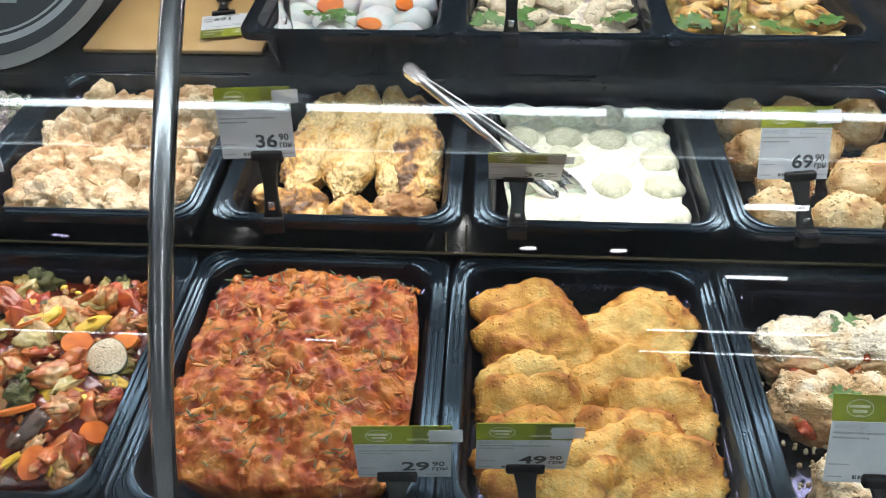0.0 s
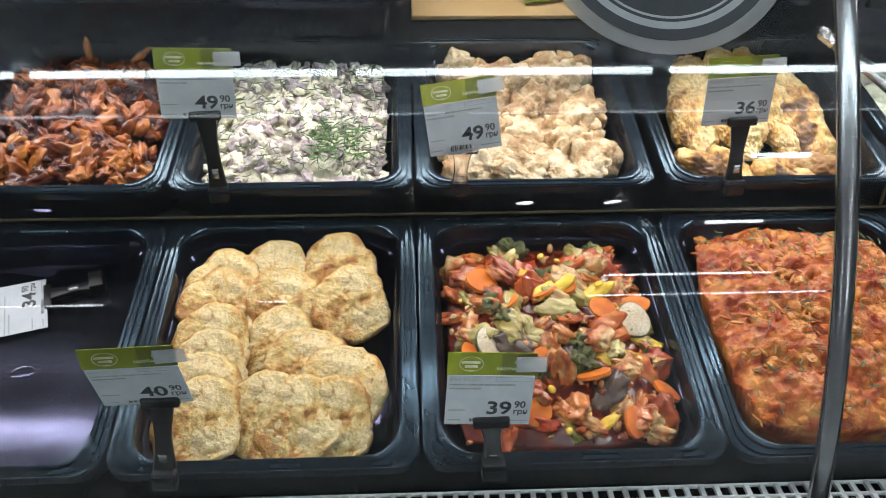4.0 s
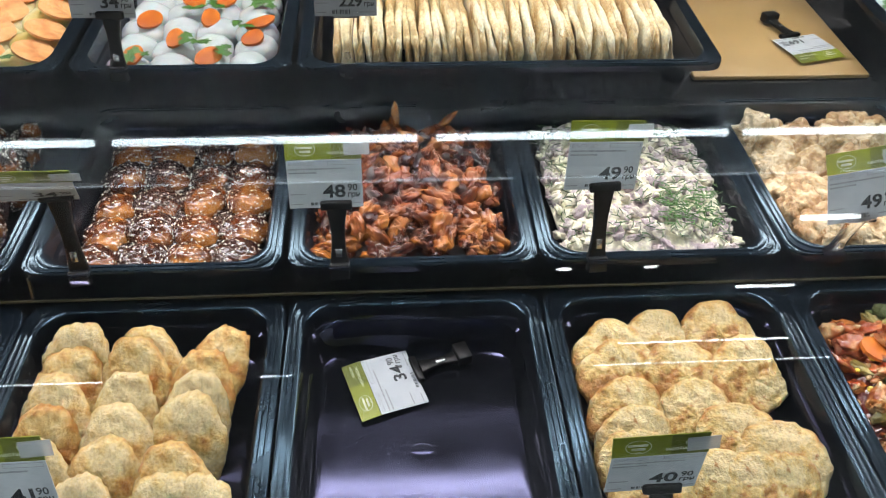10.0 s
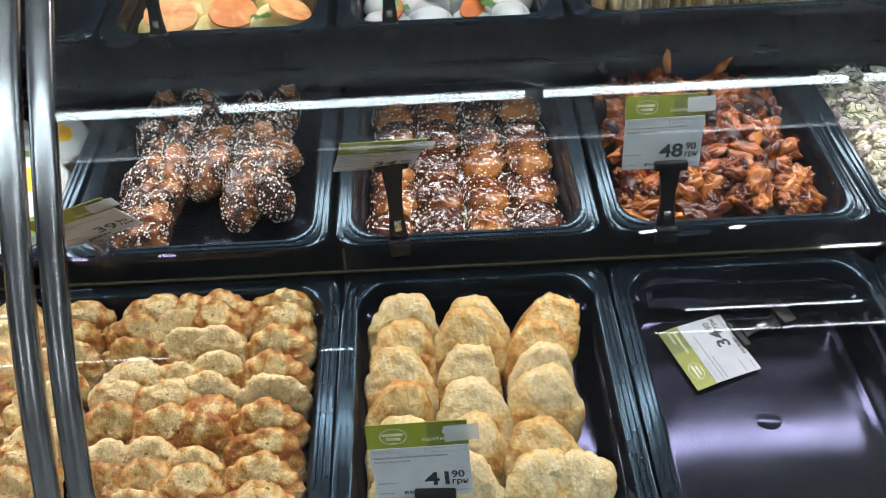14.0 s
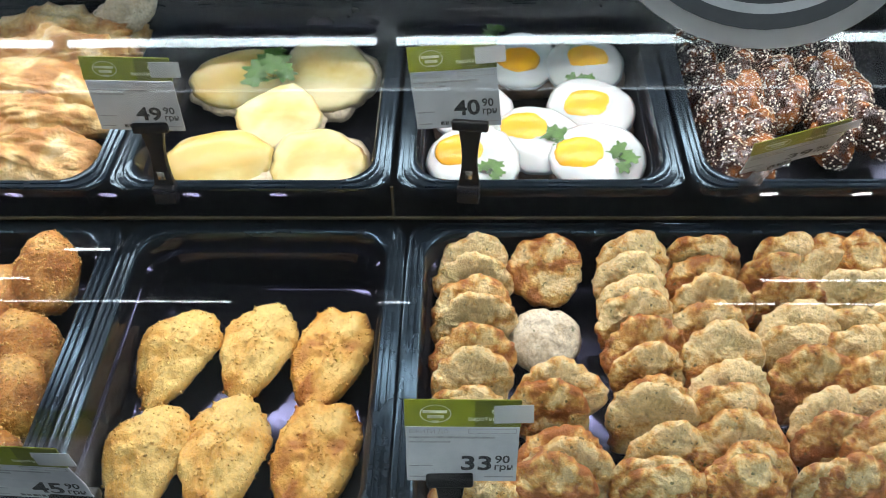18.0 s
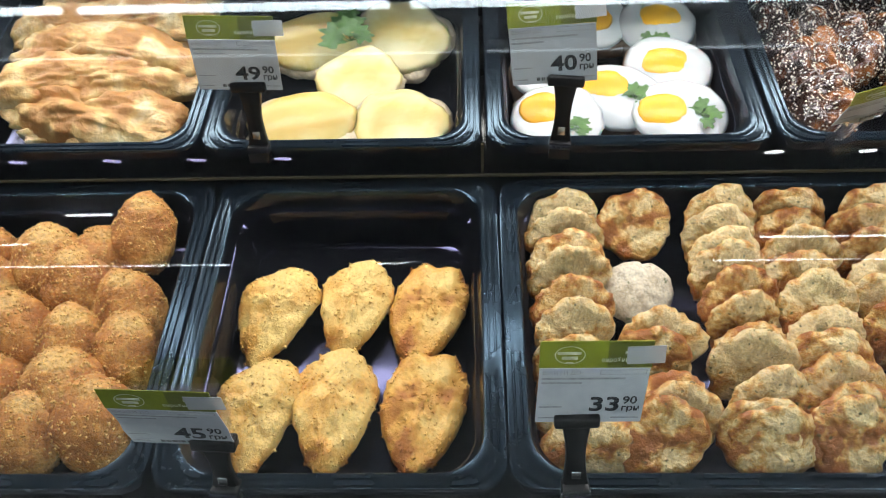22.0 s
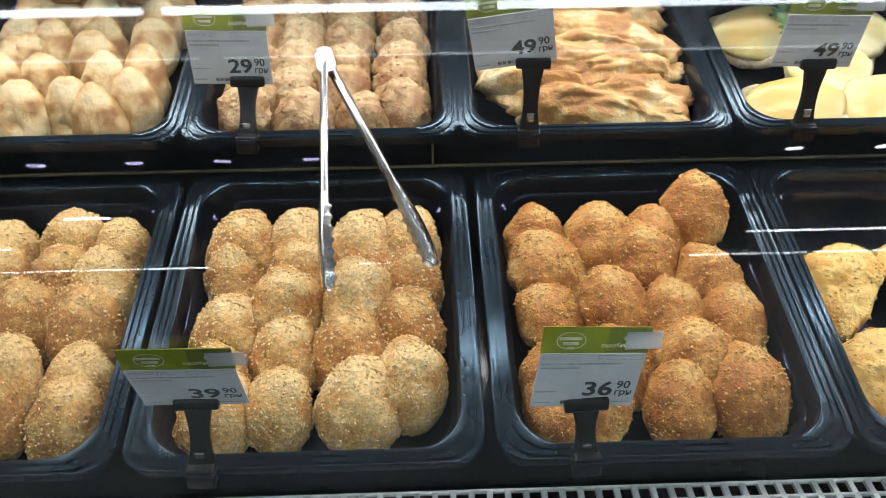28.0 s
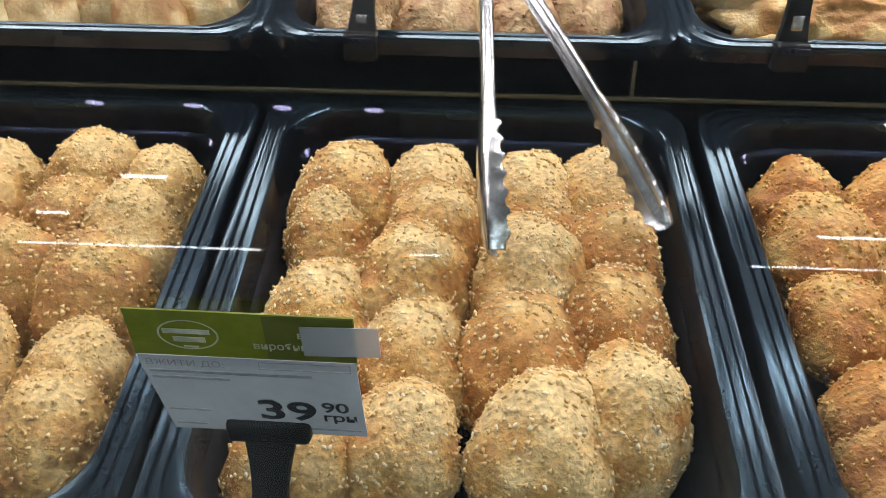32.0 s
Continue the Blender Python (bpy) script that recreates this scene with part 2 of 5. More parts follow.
GLAZE = surface("brown_glaze", [(0.026, 0.0035, 0.0014), (0.12, 0.020, 0.004), (0.30, 0.08, 0.013)], 48, 0.10, 0.35, 420, spread=0.2, dist=0.0012, island=True, coat=0.35)
BALLM = surface("glazed_ball", [(0.034, 0.008, 0.002), (0.12, 0.030, 0.006), (0.36, 0.14, 0.027)], 26, 0.12, 0.3, 300, spread=0.15, dist=0.001, coat=0.6)
GLAZE_O = surface("orange_glaze", [(0.06, 0.010, 0.002), (0.20, 0.045, 0.007), (0.38, 0.13, 0.02)], 48, 0.10, 0.4, 400, spread=0.2, dist=0.0012, island=True, coat=0.35)
GLAZED = surface("black_glaze", [(0.014, 0.006, 0.003), (0.06, 0.019, 0.006), (0.28, 0.10, 0.02)], 30, 0.2, 0.4, 300, spread=0.15, dist=0.001, coat=0.4, vary=0.12)
SAUCE = surface("dark_sauce", [(0.022, 0.008, 0.004), (0.05, 0.016, 0.006)], 50, 0.12, 0.3, 260, coat=0.5, dist=0.001)
TOMATO = surface("tomato_sauce_meat", [(0.24, 0.032, 0.006), (0.43, 0.105, 0.015), (0.52, 0.21, 0.042)], 44, 0.16, 0.9, 260, spread=0.16, dist=0.002, gloss_var=0.08, coat=0.3)
SHREDS = surface("stewed_shreds", [(0.34, 0.055, 0.008), (0.46, 0.13, 0.02), (0.54, 0.24, 0.06)], 60, 0.14, 0.3, 300, island=True, coat=0.4)
BROTH = surface("red_stew_sauce", [(0.09, 0.010, 0.004), (0.22, 0.030, 0.008)], 60, 0.08, 0.4, 200, spread=0.2, coat=0.8, dist=0.0015)
BROCCOLI = surface("stewed_broccoli", [(0.035, 0.045, 0.012), (0.09, 0.10, 0.025)], 150, 0.4, 0.8, 600, island=True, dist=0.002)
STEW = surface("stewed_vegetables", [(0.25, 0.045, 0.012), (0.40, 0.11, 0.026), (0.48, 0.21, 0.065), (0.52, 0.33, 0.15)], 60, 0.12, 0.7, 260, spread=0.2, island=True, dist=0.0018, coat=0.7)
CARROT = surface("carrot", [(0.44, 0.095, 0.012), (0.60, 0.17, 0.022)], 80, 0.42, 0.25, 500, spread=0.08)
CARROT.node_tree.nodes["Principled BSDF"].inputs["Specular IOR Level"].default_value = 0.2
PEPPER = surface("red_pepper", [(0.29, 0.035, 0.009), (0.45, 0.095, 0.02), (0.50, 0.17, 0.04)], 50, 0.14, 0.4, 260, island=True, coat=0.7)
AUBERGINE = surface("stewed_aubergine", [(0.035, 0.022, 0.022), (0.11, 0.075, 0.06)], 60, 0.2, 0.4, 300, island=True, coat=0.6)
MARROW = surface("stewed_marrow", [(0.20, 0.15, 0.03), (0.34, 0.27, 0.08), (0.48, 0.41, 0.18)], 60, 0.18, 0.5, 260, island=True, coat=0.6)
HERB = surface("green_herb", [(0.025, 0.085, 0.010), (0.065, 0.17, 0.024)], 120, 0.45, 0.2, 400, island=True, spread=0.15)
DILL = surface("dill", [(0.02, 0.05, 0.018), (0.06, 0.13, 0.03)], 120, 0.5, 0.1, 400, island=True)
SALAD = surface("creamy_salad", [(0.40, 0.32, 0.34), (0.64, 0.58, 0.49), (0.80, 0.76, 0.57)], 50, 0.35, 0.5, 350, spread=0.1, island=True, dist=0.0015)
BATTER = surface("pale_egg_batter", [(0.40, 0.23, 0.10), (0.60, 0.43, 0.23), (0.72, 0.58, 0.38)], 60, 0.42, 1.0, 300, spread=0.1, dist=0.002)
CRISP = surface("crisp_folded_batter", [(0.40, 0.19, 0.05), (0.56, 0.36, 0.13), (0.63, 0.47, 0.23), (0.65, 0.53, 0.32)], 26, 0.45, 0.7, 250, spread=0.13, dist=0.0025, sss=0.1)
CREAM = surface("cream_sauce", [(0.76, 0.77, 0.58), (0.85, 0.85, 0.70)], 20, 0.2, 0.1, 150, sss=0.1)
CREAMB = surface("meatball_in_cream", [(0.46, 0.47, 0.33), (0.58, 0.59, 0.44)], 60, 0.3, 0.5, 300, dist=0.0015)
FISH = surface("fried_fish", [(0.12, 0.055, 0.02), (0.46, 0.22, 0.045), (0.64, 0.40, 0.12), (0.68, 0.50, 0.22)], 26, 0.3, 0.9, 260, spread=0.2, dist=0.0018, lo=0.40, hi=0.58, coat=0.2)
CHEESE = surface("melted_cheese", [(0.60, 0.43, 0.12), (0.66, 0.55, 0.22), (0.67, 0.61, 0.34)], 14, 0.3, 0.15, 220, spread=0.03, sss=0.1, rim=(0.015, 0.06, -0.04))
EGGW = surface("egg_white", [(0.46, 0.50, 0.51), (0.54, 0.57, 0.57)], 30, 0.22, 0.12, 160, spread=0.02, sss=0.15)
YOLK = surface("egg_yolk", [(0.76, 0.36, 0.006), (0.82, 0.47, 0.015)], 40, 0.3, 0.08, 120, spread=0.03)
MEAT = surface("minced_beef_patty", [(0.10, 0.06, 0.035), (0.20, 0.13, 0.08)], 60, 0.5, 0.7, 300, dist=0.002)
SANDW = surface("stacked_crepe", [(0.50, 0.33, 0.14), (0.76, 0.61, 0.34), (0.82, 0.75, 0.56)], 45, 0.45, 0.6, 260, spread=0.12, dist=0.002)
TOMS = surface("tomato_slice", [(0.62, 0.22, 0.07), (0.72, 0.40, 0.17)], 40, 0.45, 0.2, 200)
TOMS.node_tree.nodes["Principled BSDF"].inputs["Specular IOR Level"].default_value = 0.2
CASS = surface("grated_cheese_topping", [(0.50, 0.33, 0.16), (0.66, 0.54, 0.34), (0.72, 0.66, 0.52)], 45, 0.5, 0.9, 350, spread=0.14, dist=0.002)


# ---- building helpers ----
def linked(name, mesh, mat=None, parent=None, label=""):
    if mat and not mesh.materials:
        mesh.materials.append(mat)
    ob = new(name, mesh)
    if parent:
        ob.parent = parent
    return tagged(ob, label)


def mesh_of(name, verts, faces, smooth=True, sharp=None):
    me = bpy.data.meshes.new(name)
    me.from_pydata([tuple(v) for v in verts], [], faces)
    if smooth:
        me.polygons.foreach_set("use_smooth", [True] * len(me.polygons))
        if sharp:
            me.set_sharp_from_angle(angle=radians(sharp))
    return me


def empty(name, label, category, m, group="", kind=""):
    ob = new(name)
    ob.empty_display_size = 0.02
    ob.matrix_basis = m
    return tagged(ob, label, category, group, kind)


def thing(name, mesh, mat, m, label, category, group="", kind=""):
    ob = linked(name, mesh, mat)
    ob.matrix_basis = m
    return tagged(ob, label, category, group, kind)


def box_mesh(name, x0, y0, z0, x1, y1, z1, bevel=0.0, seg=2):
    bm = bmesh.new()
    bmesh.ops.create_cube(bm, size=1.0)
    for v in bm.verts:
        v.co = Vector(((x0 + x1) / 2 + v.co.x * (x1 - x0), (y0 + y1) / 2 + v.co.y * (y1 - y0), (z0 + z1) / 2 + v.co.z * (z1 - z0)))
    if bevel:
        bmesh.ops.bevel(bm, geom=bm.edges, offset=bevel, segments=seg, affect="EDGES", profile=0.5)
    me = bpy.data.meshes.new(name)
    bm.to_mesh(me)
    bm.free()
    if bevel:
        me.polygons.foreach_set("use_smooth", [True] * len(me.polygons))
        me.set_sharp_from_angle(angle=radians(50))
    return me


def ring(w, l, r, n=6):
    """Rounded rectangle, counter-clockwise, centred in x, from y = 0 at its middle."""
    out = []
    for cx, cy, a0 in ((w / 2 - r, l / 2 - r, 0), (-w / 2 + r, l / 2 - r, 90), (-w / 2 + r, -l / 2 + r, 180), (w / 2 - r, -l / 2 + r, 270)):
        for i in range(n + 1):
            a = radians(a0 + 90 * i / n)
            out.append((cx + r * math.cos(a), cy + r * math.sin(a)))
    return out


def lofted(name, rings, cap=True, sharp=40):
    """Joins rings of points (all of one count) into a skin; the first and last are closed."""
    verts, faces, n = [v for r in rings for v in r], [], len(rings[0])
    for k in range(len(rings) - 1):
        for i in range(n):
            j = (i + 1) % n
            faces.append((k * n + i, k * n + j, (k + 1) * n + j, (k + 1) * n + i))
    if cap:
        faces.append(tuple(reversed(range(n))))
        faces.append(tuple(range((len(rings) - 1) * n, len(rings) * n)))
    return mesh_of(name, verts, faces, True, sharp)


ICO = {}


def ico(level):
    if level not in ICO:
        bm = bmesh.new()
        bmesh.ops.create_icosphere(bm, subdivisions=level, radius=1.0)
        ICO[level] = ([v.co.copy() for v in bm.verts], [[v.index for v in f.verts] for f in bm.faces])
        bm.free()
    return ICO[level]


def blob_points(level, dims, amp, freq, seed, fine=0.0, taper=0.0, square=0.0, flat=0.0):
    """A lumpy ellipsoid. taper narrows it towards +y, square makes it boxier, flat presses its underside."""
    base, faces = ico(level)
    off = Vector((seed * 7.31, seed * 3.17, seed * 5.93))
    out = []
    for p in base:
        q = p.copy()
        if square:
            k = max(abs(q.x), abs(q.y), abs(q.z))
            q = q * (1 - square) + q / k * square
        if flat and q.z < 0:
            q.z *= 1 - flat
        s = 1 - taper * (q.y * 0.5 + 0.5)
        q = Vector((q.x * dims[0] * s, q.y * dims[1], q.z * dims[2] * (1 - taper * 0.5 * (q.y * 0.5 + 0.5))))
        d = noise.fractal(q * freq + off, 1.0, 2.0, 3) * amp
        if fine:
            d += (noise.noise(q * freq * 9 + off) + 0.6 * noise.noise(q * freq * 19 - off)) * fine
        out.append(q + p * d)
    return out, faces


def blob(name, level, dims, amp, freq, seed, mat, crumbs=0, **more):
    v, f = blob_points(level, dims, amp, freq, seed, **more)
    if crumbs:
        v, f = crumbed(v, f, crumbs, seed)
    me = mesh_of(name, v, f)
    me.materials.append(mat)
    if crumbs:
        crumb_slot(me, crumbs)
    return me


def crumb_slot(me, n, own=None):
    """The last faces of a crumbed mesh take the crumbs' own colour where they have one."""
    if own:
        me.materials.append(own)
    for p in me.polygons[len(me.polygons) - 4 * n:]:
        p.material_index = 1 if own else 0


def crumbed(pts, faces, n, seed, size=0.0013, where=None):
    """Adds loose crumbs, small uneven four-sided bits, over a skin, or at some of its points."""
    rng = random.Random(seed)
    mid = sum(pts, Vector()) / len(pts)
    out, fs = list(pts), list(faces)
    for _ in range(n):
        p = rng.choice(where or pts)
        d = (p - mid).normalized()
        m = Matrix.Translation(p + d * 0.0003) @ pose(0, 0, 0, rng.uniform(0, 360), rng.uniform(0, 360), rng.uniform(0, 360))
        s = size * rng.uniform(0.5, 1.6)
        o = len(out)
        out += [m @ (Vector(q) * s * rng.uniform(0.7, 1.2)) for q in ((1, 1, 0.8), (-1, -1, 0.8), (-1, 1, -0.8), (1, -1, -0.8))]
        fs += [(o, o + 2, o + 1), (o, o + 1, o + 3), (o, o + 3, o + 2), (o + 1, o + 2, o + 3)]
    return out, fs


def flat_points(rx, ry, thick, seed, frill=0.10, bumps=0.0016, dome=0.4, tear=0.0, warp=0.006, rings=13, seg=48, freq=120):
    """A flat piece with an uneven edge: domed and bumpy above, plain below. tear narrows it towards -y."""
    off = Vector((seed * 5.31, seed * 2.17, seed * 3.93))
    edge = []
    for i in range(seg):
        a = 2 * math.pi * i / seg
        d = Vector((math.cos(a), math.sin(a), 0))
        edge.append((d, 1 + frill * 1.6 * noise.noise(d * 1.1 + off) + frill * 0.6 * noise.noise(d * 2.7 - off) + frill * 0.5 * noise.noise(d * 8 + off) + frill * 0.4 * noise.noise(d * 17 - off)))

    def at(k, i, side):
        f = k / rings
        d, r = edge[i]
        x, y = d.x * rx * r * f, d.y * ry * r * f
        x *= 1 - tear * max(0.0, 0.35 - d.y * f) * 0.75
        if tear:
            y *= 0.8 if y > 0 else 1.16
        z = side * thick / 2 * math.sqrt(max(0.0, 1 - f ** 7)) + dome * thick * (1 - f * f)
        q = Vector((x, y, 0))
        z += warp * noise.noise(q * 17 + off)
        if side > 0:
            z += noise.fractal(q * freq + off, 0.8, 2.1, 3) * bumps + 0.6 * bumps * abs(noise.noise(q * freq * 0.4 - off))
        return Vector((x, y, z))
    pts = [at(0, 0, 1)] + [at(k, i, 1) for k in range(1, rings + 1) for i in range(seg)]
    o = len(pts)
    pts += [at(k, i, -1) for k in range(rings - 1, 0, -1) for i in range(seg)] + [at(0, 0, -1)]
    faces = [(0, 1 + i, 1 + (i + 1) % seg) for i in range(seg)]
    for k in range(2 * rings - 2):
        a = 1 + k * seg
        faces += [(a + i, a + seg + i, a + seg + (i + 1) % seg, a + (i + 1) % seg) for i in range(seg)]
    a = 1 + (2 * rings - 2) * seg
    faces += [(a + i, a + seg, a + (i + 1) % seg) for i in range(seg)]
    return pts, faces


def flat_piece(name, mat, crumbs, *args, **more):
    v, f = flat_points(*args, **more)
    if crumbs:
        rim = [p for p in v if (p.x / args[0]) ** 2 + (p.y / args[1]) ** 2 > 0.55]
        v, f = crumbed(v, f, crumbs, args[3], 0.0010, rim * 4 + v)
    me = mesh_of(name, v, f)
    me.materials.append(mat)
    if crumbs:
        crumb_slot(me, crumbs)
    return me


def joined(name, pieces, mat):
    """One mesh from many (points, faces, matrix)."""
    verts, faces = [], []
    for v, f, m in pieces:
        o = len(verts)
        verts += [m @ p for p in v]
        faces += [[i + o for i in q] for q in f]
    me = mesh_of(name, verts, faces)
    me.materials.append(mat)
    return me


def spun(x, y, z, rng, lean=180):
    return pose(x, y, z, rng.uniform(-lean, lean), rng.uniform(-lean, lean), rng.uniform(0, 360))


# ---- the tiers: origins at the front rim, sloping up towards the back ----
SLOPE = 17
TIERS = {"low": (0.0, 0.85), "mid": (0.296, 0.985), "top": (0.54, 1.142)}


def on(row, u, v, w, rx=0, ry=0, rz=0):
    y, z = TIERS[row]
    return pose(0, y, z, SLOPE) @ pose(u, v, w, rx, ry, rz)


PAN_L, PAN_V = 0.318, 0.152
DEEP = 0.065
PITCH = 0.277


def pan_mesh(name, w):
    """Black food pan: skirt, double lip, ledge and tapered walls, 1.5 mm thick or more."""
    prof = [(0.060, -DEEP - 0.004, 0.028), (0.036, -DEEP - 0.004, 0.03), (0.026, -DEEP - 0.002, 0.034), (0.018, -0.03, 0.034), (0.014, -0.013, 0.032), (0.003, -0.012, 0.024), (-0.0046, -0.011, 0.022), (-0.0048, -0.003, 0.022),
            (-0.0038, -0.0008, 0.022), (-0.0022, 0.0, 0.022), (0.0008, -0.0002, 0.023), (0.0014, -0.0020, 0.024), (0.0026, -0.0020, 0.024), (0.0032, 0.0, 0.025), (0.0064, 0.0004, 0.027), (0.0070, -0.0014, 0.027), (0.0080, -0.0014, 0.028), (0.0086, 0.0004, 0.029), (0.0112, 0.0008, 0.031), (0.0128, -0.0006, 0.034),
            (0.0140, -0.005, 0.036), (0.0165, -0.019, 0.036), (0.0186, -0.0208, 0.036), (0.0198, -0.0225, 0.036), (0.0245, -DEEP + 0.008, 0.034), (0.027, -DEEP + 0.002, 0.032), (0.032, -DEEP + 0.0002, 0.030), (0.035, -DEEP, 0.029), (0.060, -DEEP, 0.028)]
    rings = [[(x, y, z) for x, y in ring(w - 2 * o, PAN_L - 2 * max(o, 0.0), r)] for o, z, r in prof]
    me = lofted(name, rings, True, 32)
    me.materials.append(BLACK)
    me.materials.append(LIP)
    for p in me.polygons:
        if len(p.vertices) == 4 and p.center.z > -0.0045:
            p.material_index = 1
    return me


PAN = pan_mesh("food_pan", 0.266)
PAN_WIDE = pan_mesh("wide_food_pan", 0.545)


PANS = []


def pan(row, u, label, wide=False):
    PANS.append((row, u, 0.2725 if wide else 0.133))
    return thing("wide_food_pan" if wide else "food_pan", PAN_WIDE if wide else PAN, None, on(row, u, PAN_V, 0), label, "food pan", f"food pans on the {row} tier")


# ---- price tags ----
TEXT = {}


def text_mesh(words, size, bold):
    key = (words, size, bold)
    if key not in TEXT:
        cu = bpy.data.curves.new("writing", "FONT")
        cu.body, cu.size, cu.offset, cu.resolution_u = words, size, bold, 3
        ob = bpy.data.objects.new("writing", cu)
        scene.collection.objects.link(ob)
        bpy.context.view_layer.update()
        me = bpy.data.meshes.new_from_object(ob.evaluated_get(bpy.context.evaluated_depsgraph_get()))
        scene.collection.objects.unlink(ob)
        bpy.data.objects.remove(ob)
        me.materials.clear()
        TEXT[key] = me
    return TEXT[key]


def writing(name, words, size, bold, mat, parent, x, y, z=0.0006):
    me = text_mesh(words, size, bold)
    ob = linked(name, me, mat, parent)
    ob.matrix_basis = pose(x, y, z)
    return ob


def strip(name, x0, y0, x1, y1, mat, parent, z=0.0005):
    return linked(name, box_mesh(name, x0, y0, z - 0.0002, x1, y1, z), mat, parent)


def clip_parts(owner, mat, h, label, back=0.0):
    """Card holder in x-z: a foot that grips the rim, a waisted arm that leans back and a jaw at the height h."""
    foot = box_mesh("clip_foot", -0.0105, -0.010, -0.014, 0.0105, 0.005, 0.004, 0.002)
    linked("clip_foot", foot, mat, owner, label)
    band = box_mesh("clip_band", -0.0108, -0.0108, -0.003, 0.0108, 0.003, 0.0015, 0.001)
    linked("clip_band", band, BLACK, owner, "glossy black band")
    rings = []
    for k in range(9):
        f = k / 8
        w = 0.0105 - 0.0035 * math.sin(math.pi * min(1, f * 1.05)) + 0.0005 * f
        rings.append([(x, y + (0.002 + back) * f, f * h) for x, y in ring(2 * w, 0.008, 0.0024, 2)])
    linked("clip_arm", lofted("clip_arm", rings), mat, owner)
    slot = box_mesh("slot_bar", -0.0036, -0.0052 + back * 0.23, h * 0.16, 0.0036, -0.0036 + back * 0.23, h * 0.30, 0.0008)
    linked("slot_bar", slot, CHROME if mat is DULL else mat, owner)
    jaw = box_mesh("clip_jaw", -0.0165, back - 0.005, h - 0.004, 0.0165, back + 0.007, h + 0.006, 0.0022)
    linked("clip_jaw", jaw, mat, owner)


def tag_card(owner, price, cents, m, lines=2, header=True, tape=True, dull=False):
    """A printed card standing in its own x-y plane, bottom edge at y = 0."""
    card = linked("card", box_mesh("card", -0.038, 0.0, -0.0004, 0.038, 0.053, 0.0003), CARD, owner)
    card.matrix_basis = m
    n = len(price)
    me = text_mesh(price, 0.0195 if n < 3 else 0.016, 0.0005)
    big = linked("price", me, INK, card)
    big.matrix_basis = pose(0.0205 - 1.18 * max((v.co.x for v in me.vertices), default=0), 0.0118, 0.0006) @ Matrix.Diagonal((1.18, 1, 1, 1))
    writing("small_change", cents, 0.0104, 0.0002, INK, card, 0.0225, 0.0188)
    writing("currency", "грн", 0.0082, 0.0002, INK, card, 0.0222, 0.0118)
    writing("caption", "ВЖИТИ ДО:", 0.0048, 0.0, GREYINK, card, -0.036, 0.0475)
    for x0, y0, x1, y1 in ((0.004, 0.0472, 0.036, 0.0476), (0.004, 0.0512, 0.036, 0.0516), (0.004, 0.0472, 0.0044, 0.0516), (0.0356, 0.0472, 0.036, 0.0516)):
        strip("date_box_line", x0, y0, x1, y1, GREYINK, card)
    for i in range(lines):
        strip("text_bar", -0.036, 0.0425 - 0.0042 * i, 0.022 - 0.030 * i, 0.0442 - 0.0042 * i, GREYINK, card)
    strip("text_bar", -0.036, 0.0150, -0.020, 0.0162, GREYINK, card)
    strip("text_bar", -0.036, 0.0040, -0.024, 0.0052, GREYINK, card)
    strip("text_bar", 0.016, 0.0040, 0.036, 0.0052, GREYINK, card)
    for i, wd in enumerate((6, 3, 5, 2, 6, 4, 3, 6, 2, 5)):
        strip("barcode_bar", -0.016 + i * 0.0022, 0.0030, -0.016 + i * 0.0022 + wd * 0.0003, 0.0062, INK, card)
    if header:
        head = linked("header", box_mesh("header", -0.0385, 0.0, -0.0004, 0.0385, 0.0215, 0.0003), GREEN, card, "olive green printed header")
        head.matrix_basis = pose(0, 0.0535, 0.0002, -9)
        strip("header_shade", 0.008, 0.0004, 0.0382, 0.0211, OLIVE, head, 0.0006)
        rr = [(0.0105 * math.cos(a) - 0.018, 0.0072 * math.sin(a) + 0.0108) for a in np.linspace(0, 2 * math.pi, 29)[:-1]]
        ri = [((x + 0.018) * 0.93 - 0.018, (y - 0.0108) * 0.92 + 0.0108) for x, y in rr]
        k = len(rr)
        vs = [(x, y, 0.0009) for x, y in rr] + [(x, y, 0.0009) for x, y in ri]
        linked("round_mark", mesh_of("round_mark", vs, [(i, (i + 1) % k, k + (i + 1) % k, k + i) for i in range(k)], False), PALE, head)
        for x0, y0, x1, y1 in ((-0.0265, 0.0112, -0.0105, 0.0134), (-0.0235, 0.0072, -0.0125, 0.0096), (-0.0205, 0.0044, -0.0155, 0.0052)):
            strip("mark_bar", x0, y0, x1, y1, PALE, head, 0.0009)
        writing("header_text", "виробництво", 0.0046, 0.0001, PALE, head, 0.0035, 0.0055, 0.0010)
        writing("header_text", "власне", 0.0046, 0.0001, PALE, head, 0.019, 0.0115, 0.0010)
        if tape:
            tp = linked("tape", box_mesh("tape", 0.021, 0.003, 0.0012, 0.047, 0.017, 0.0016), TAPE, head, "strip of translucent tape")
            tp.matrix_basis = pose(0, 0, 0, 0, 0, tape if tape is not True else 2)
    return card


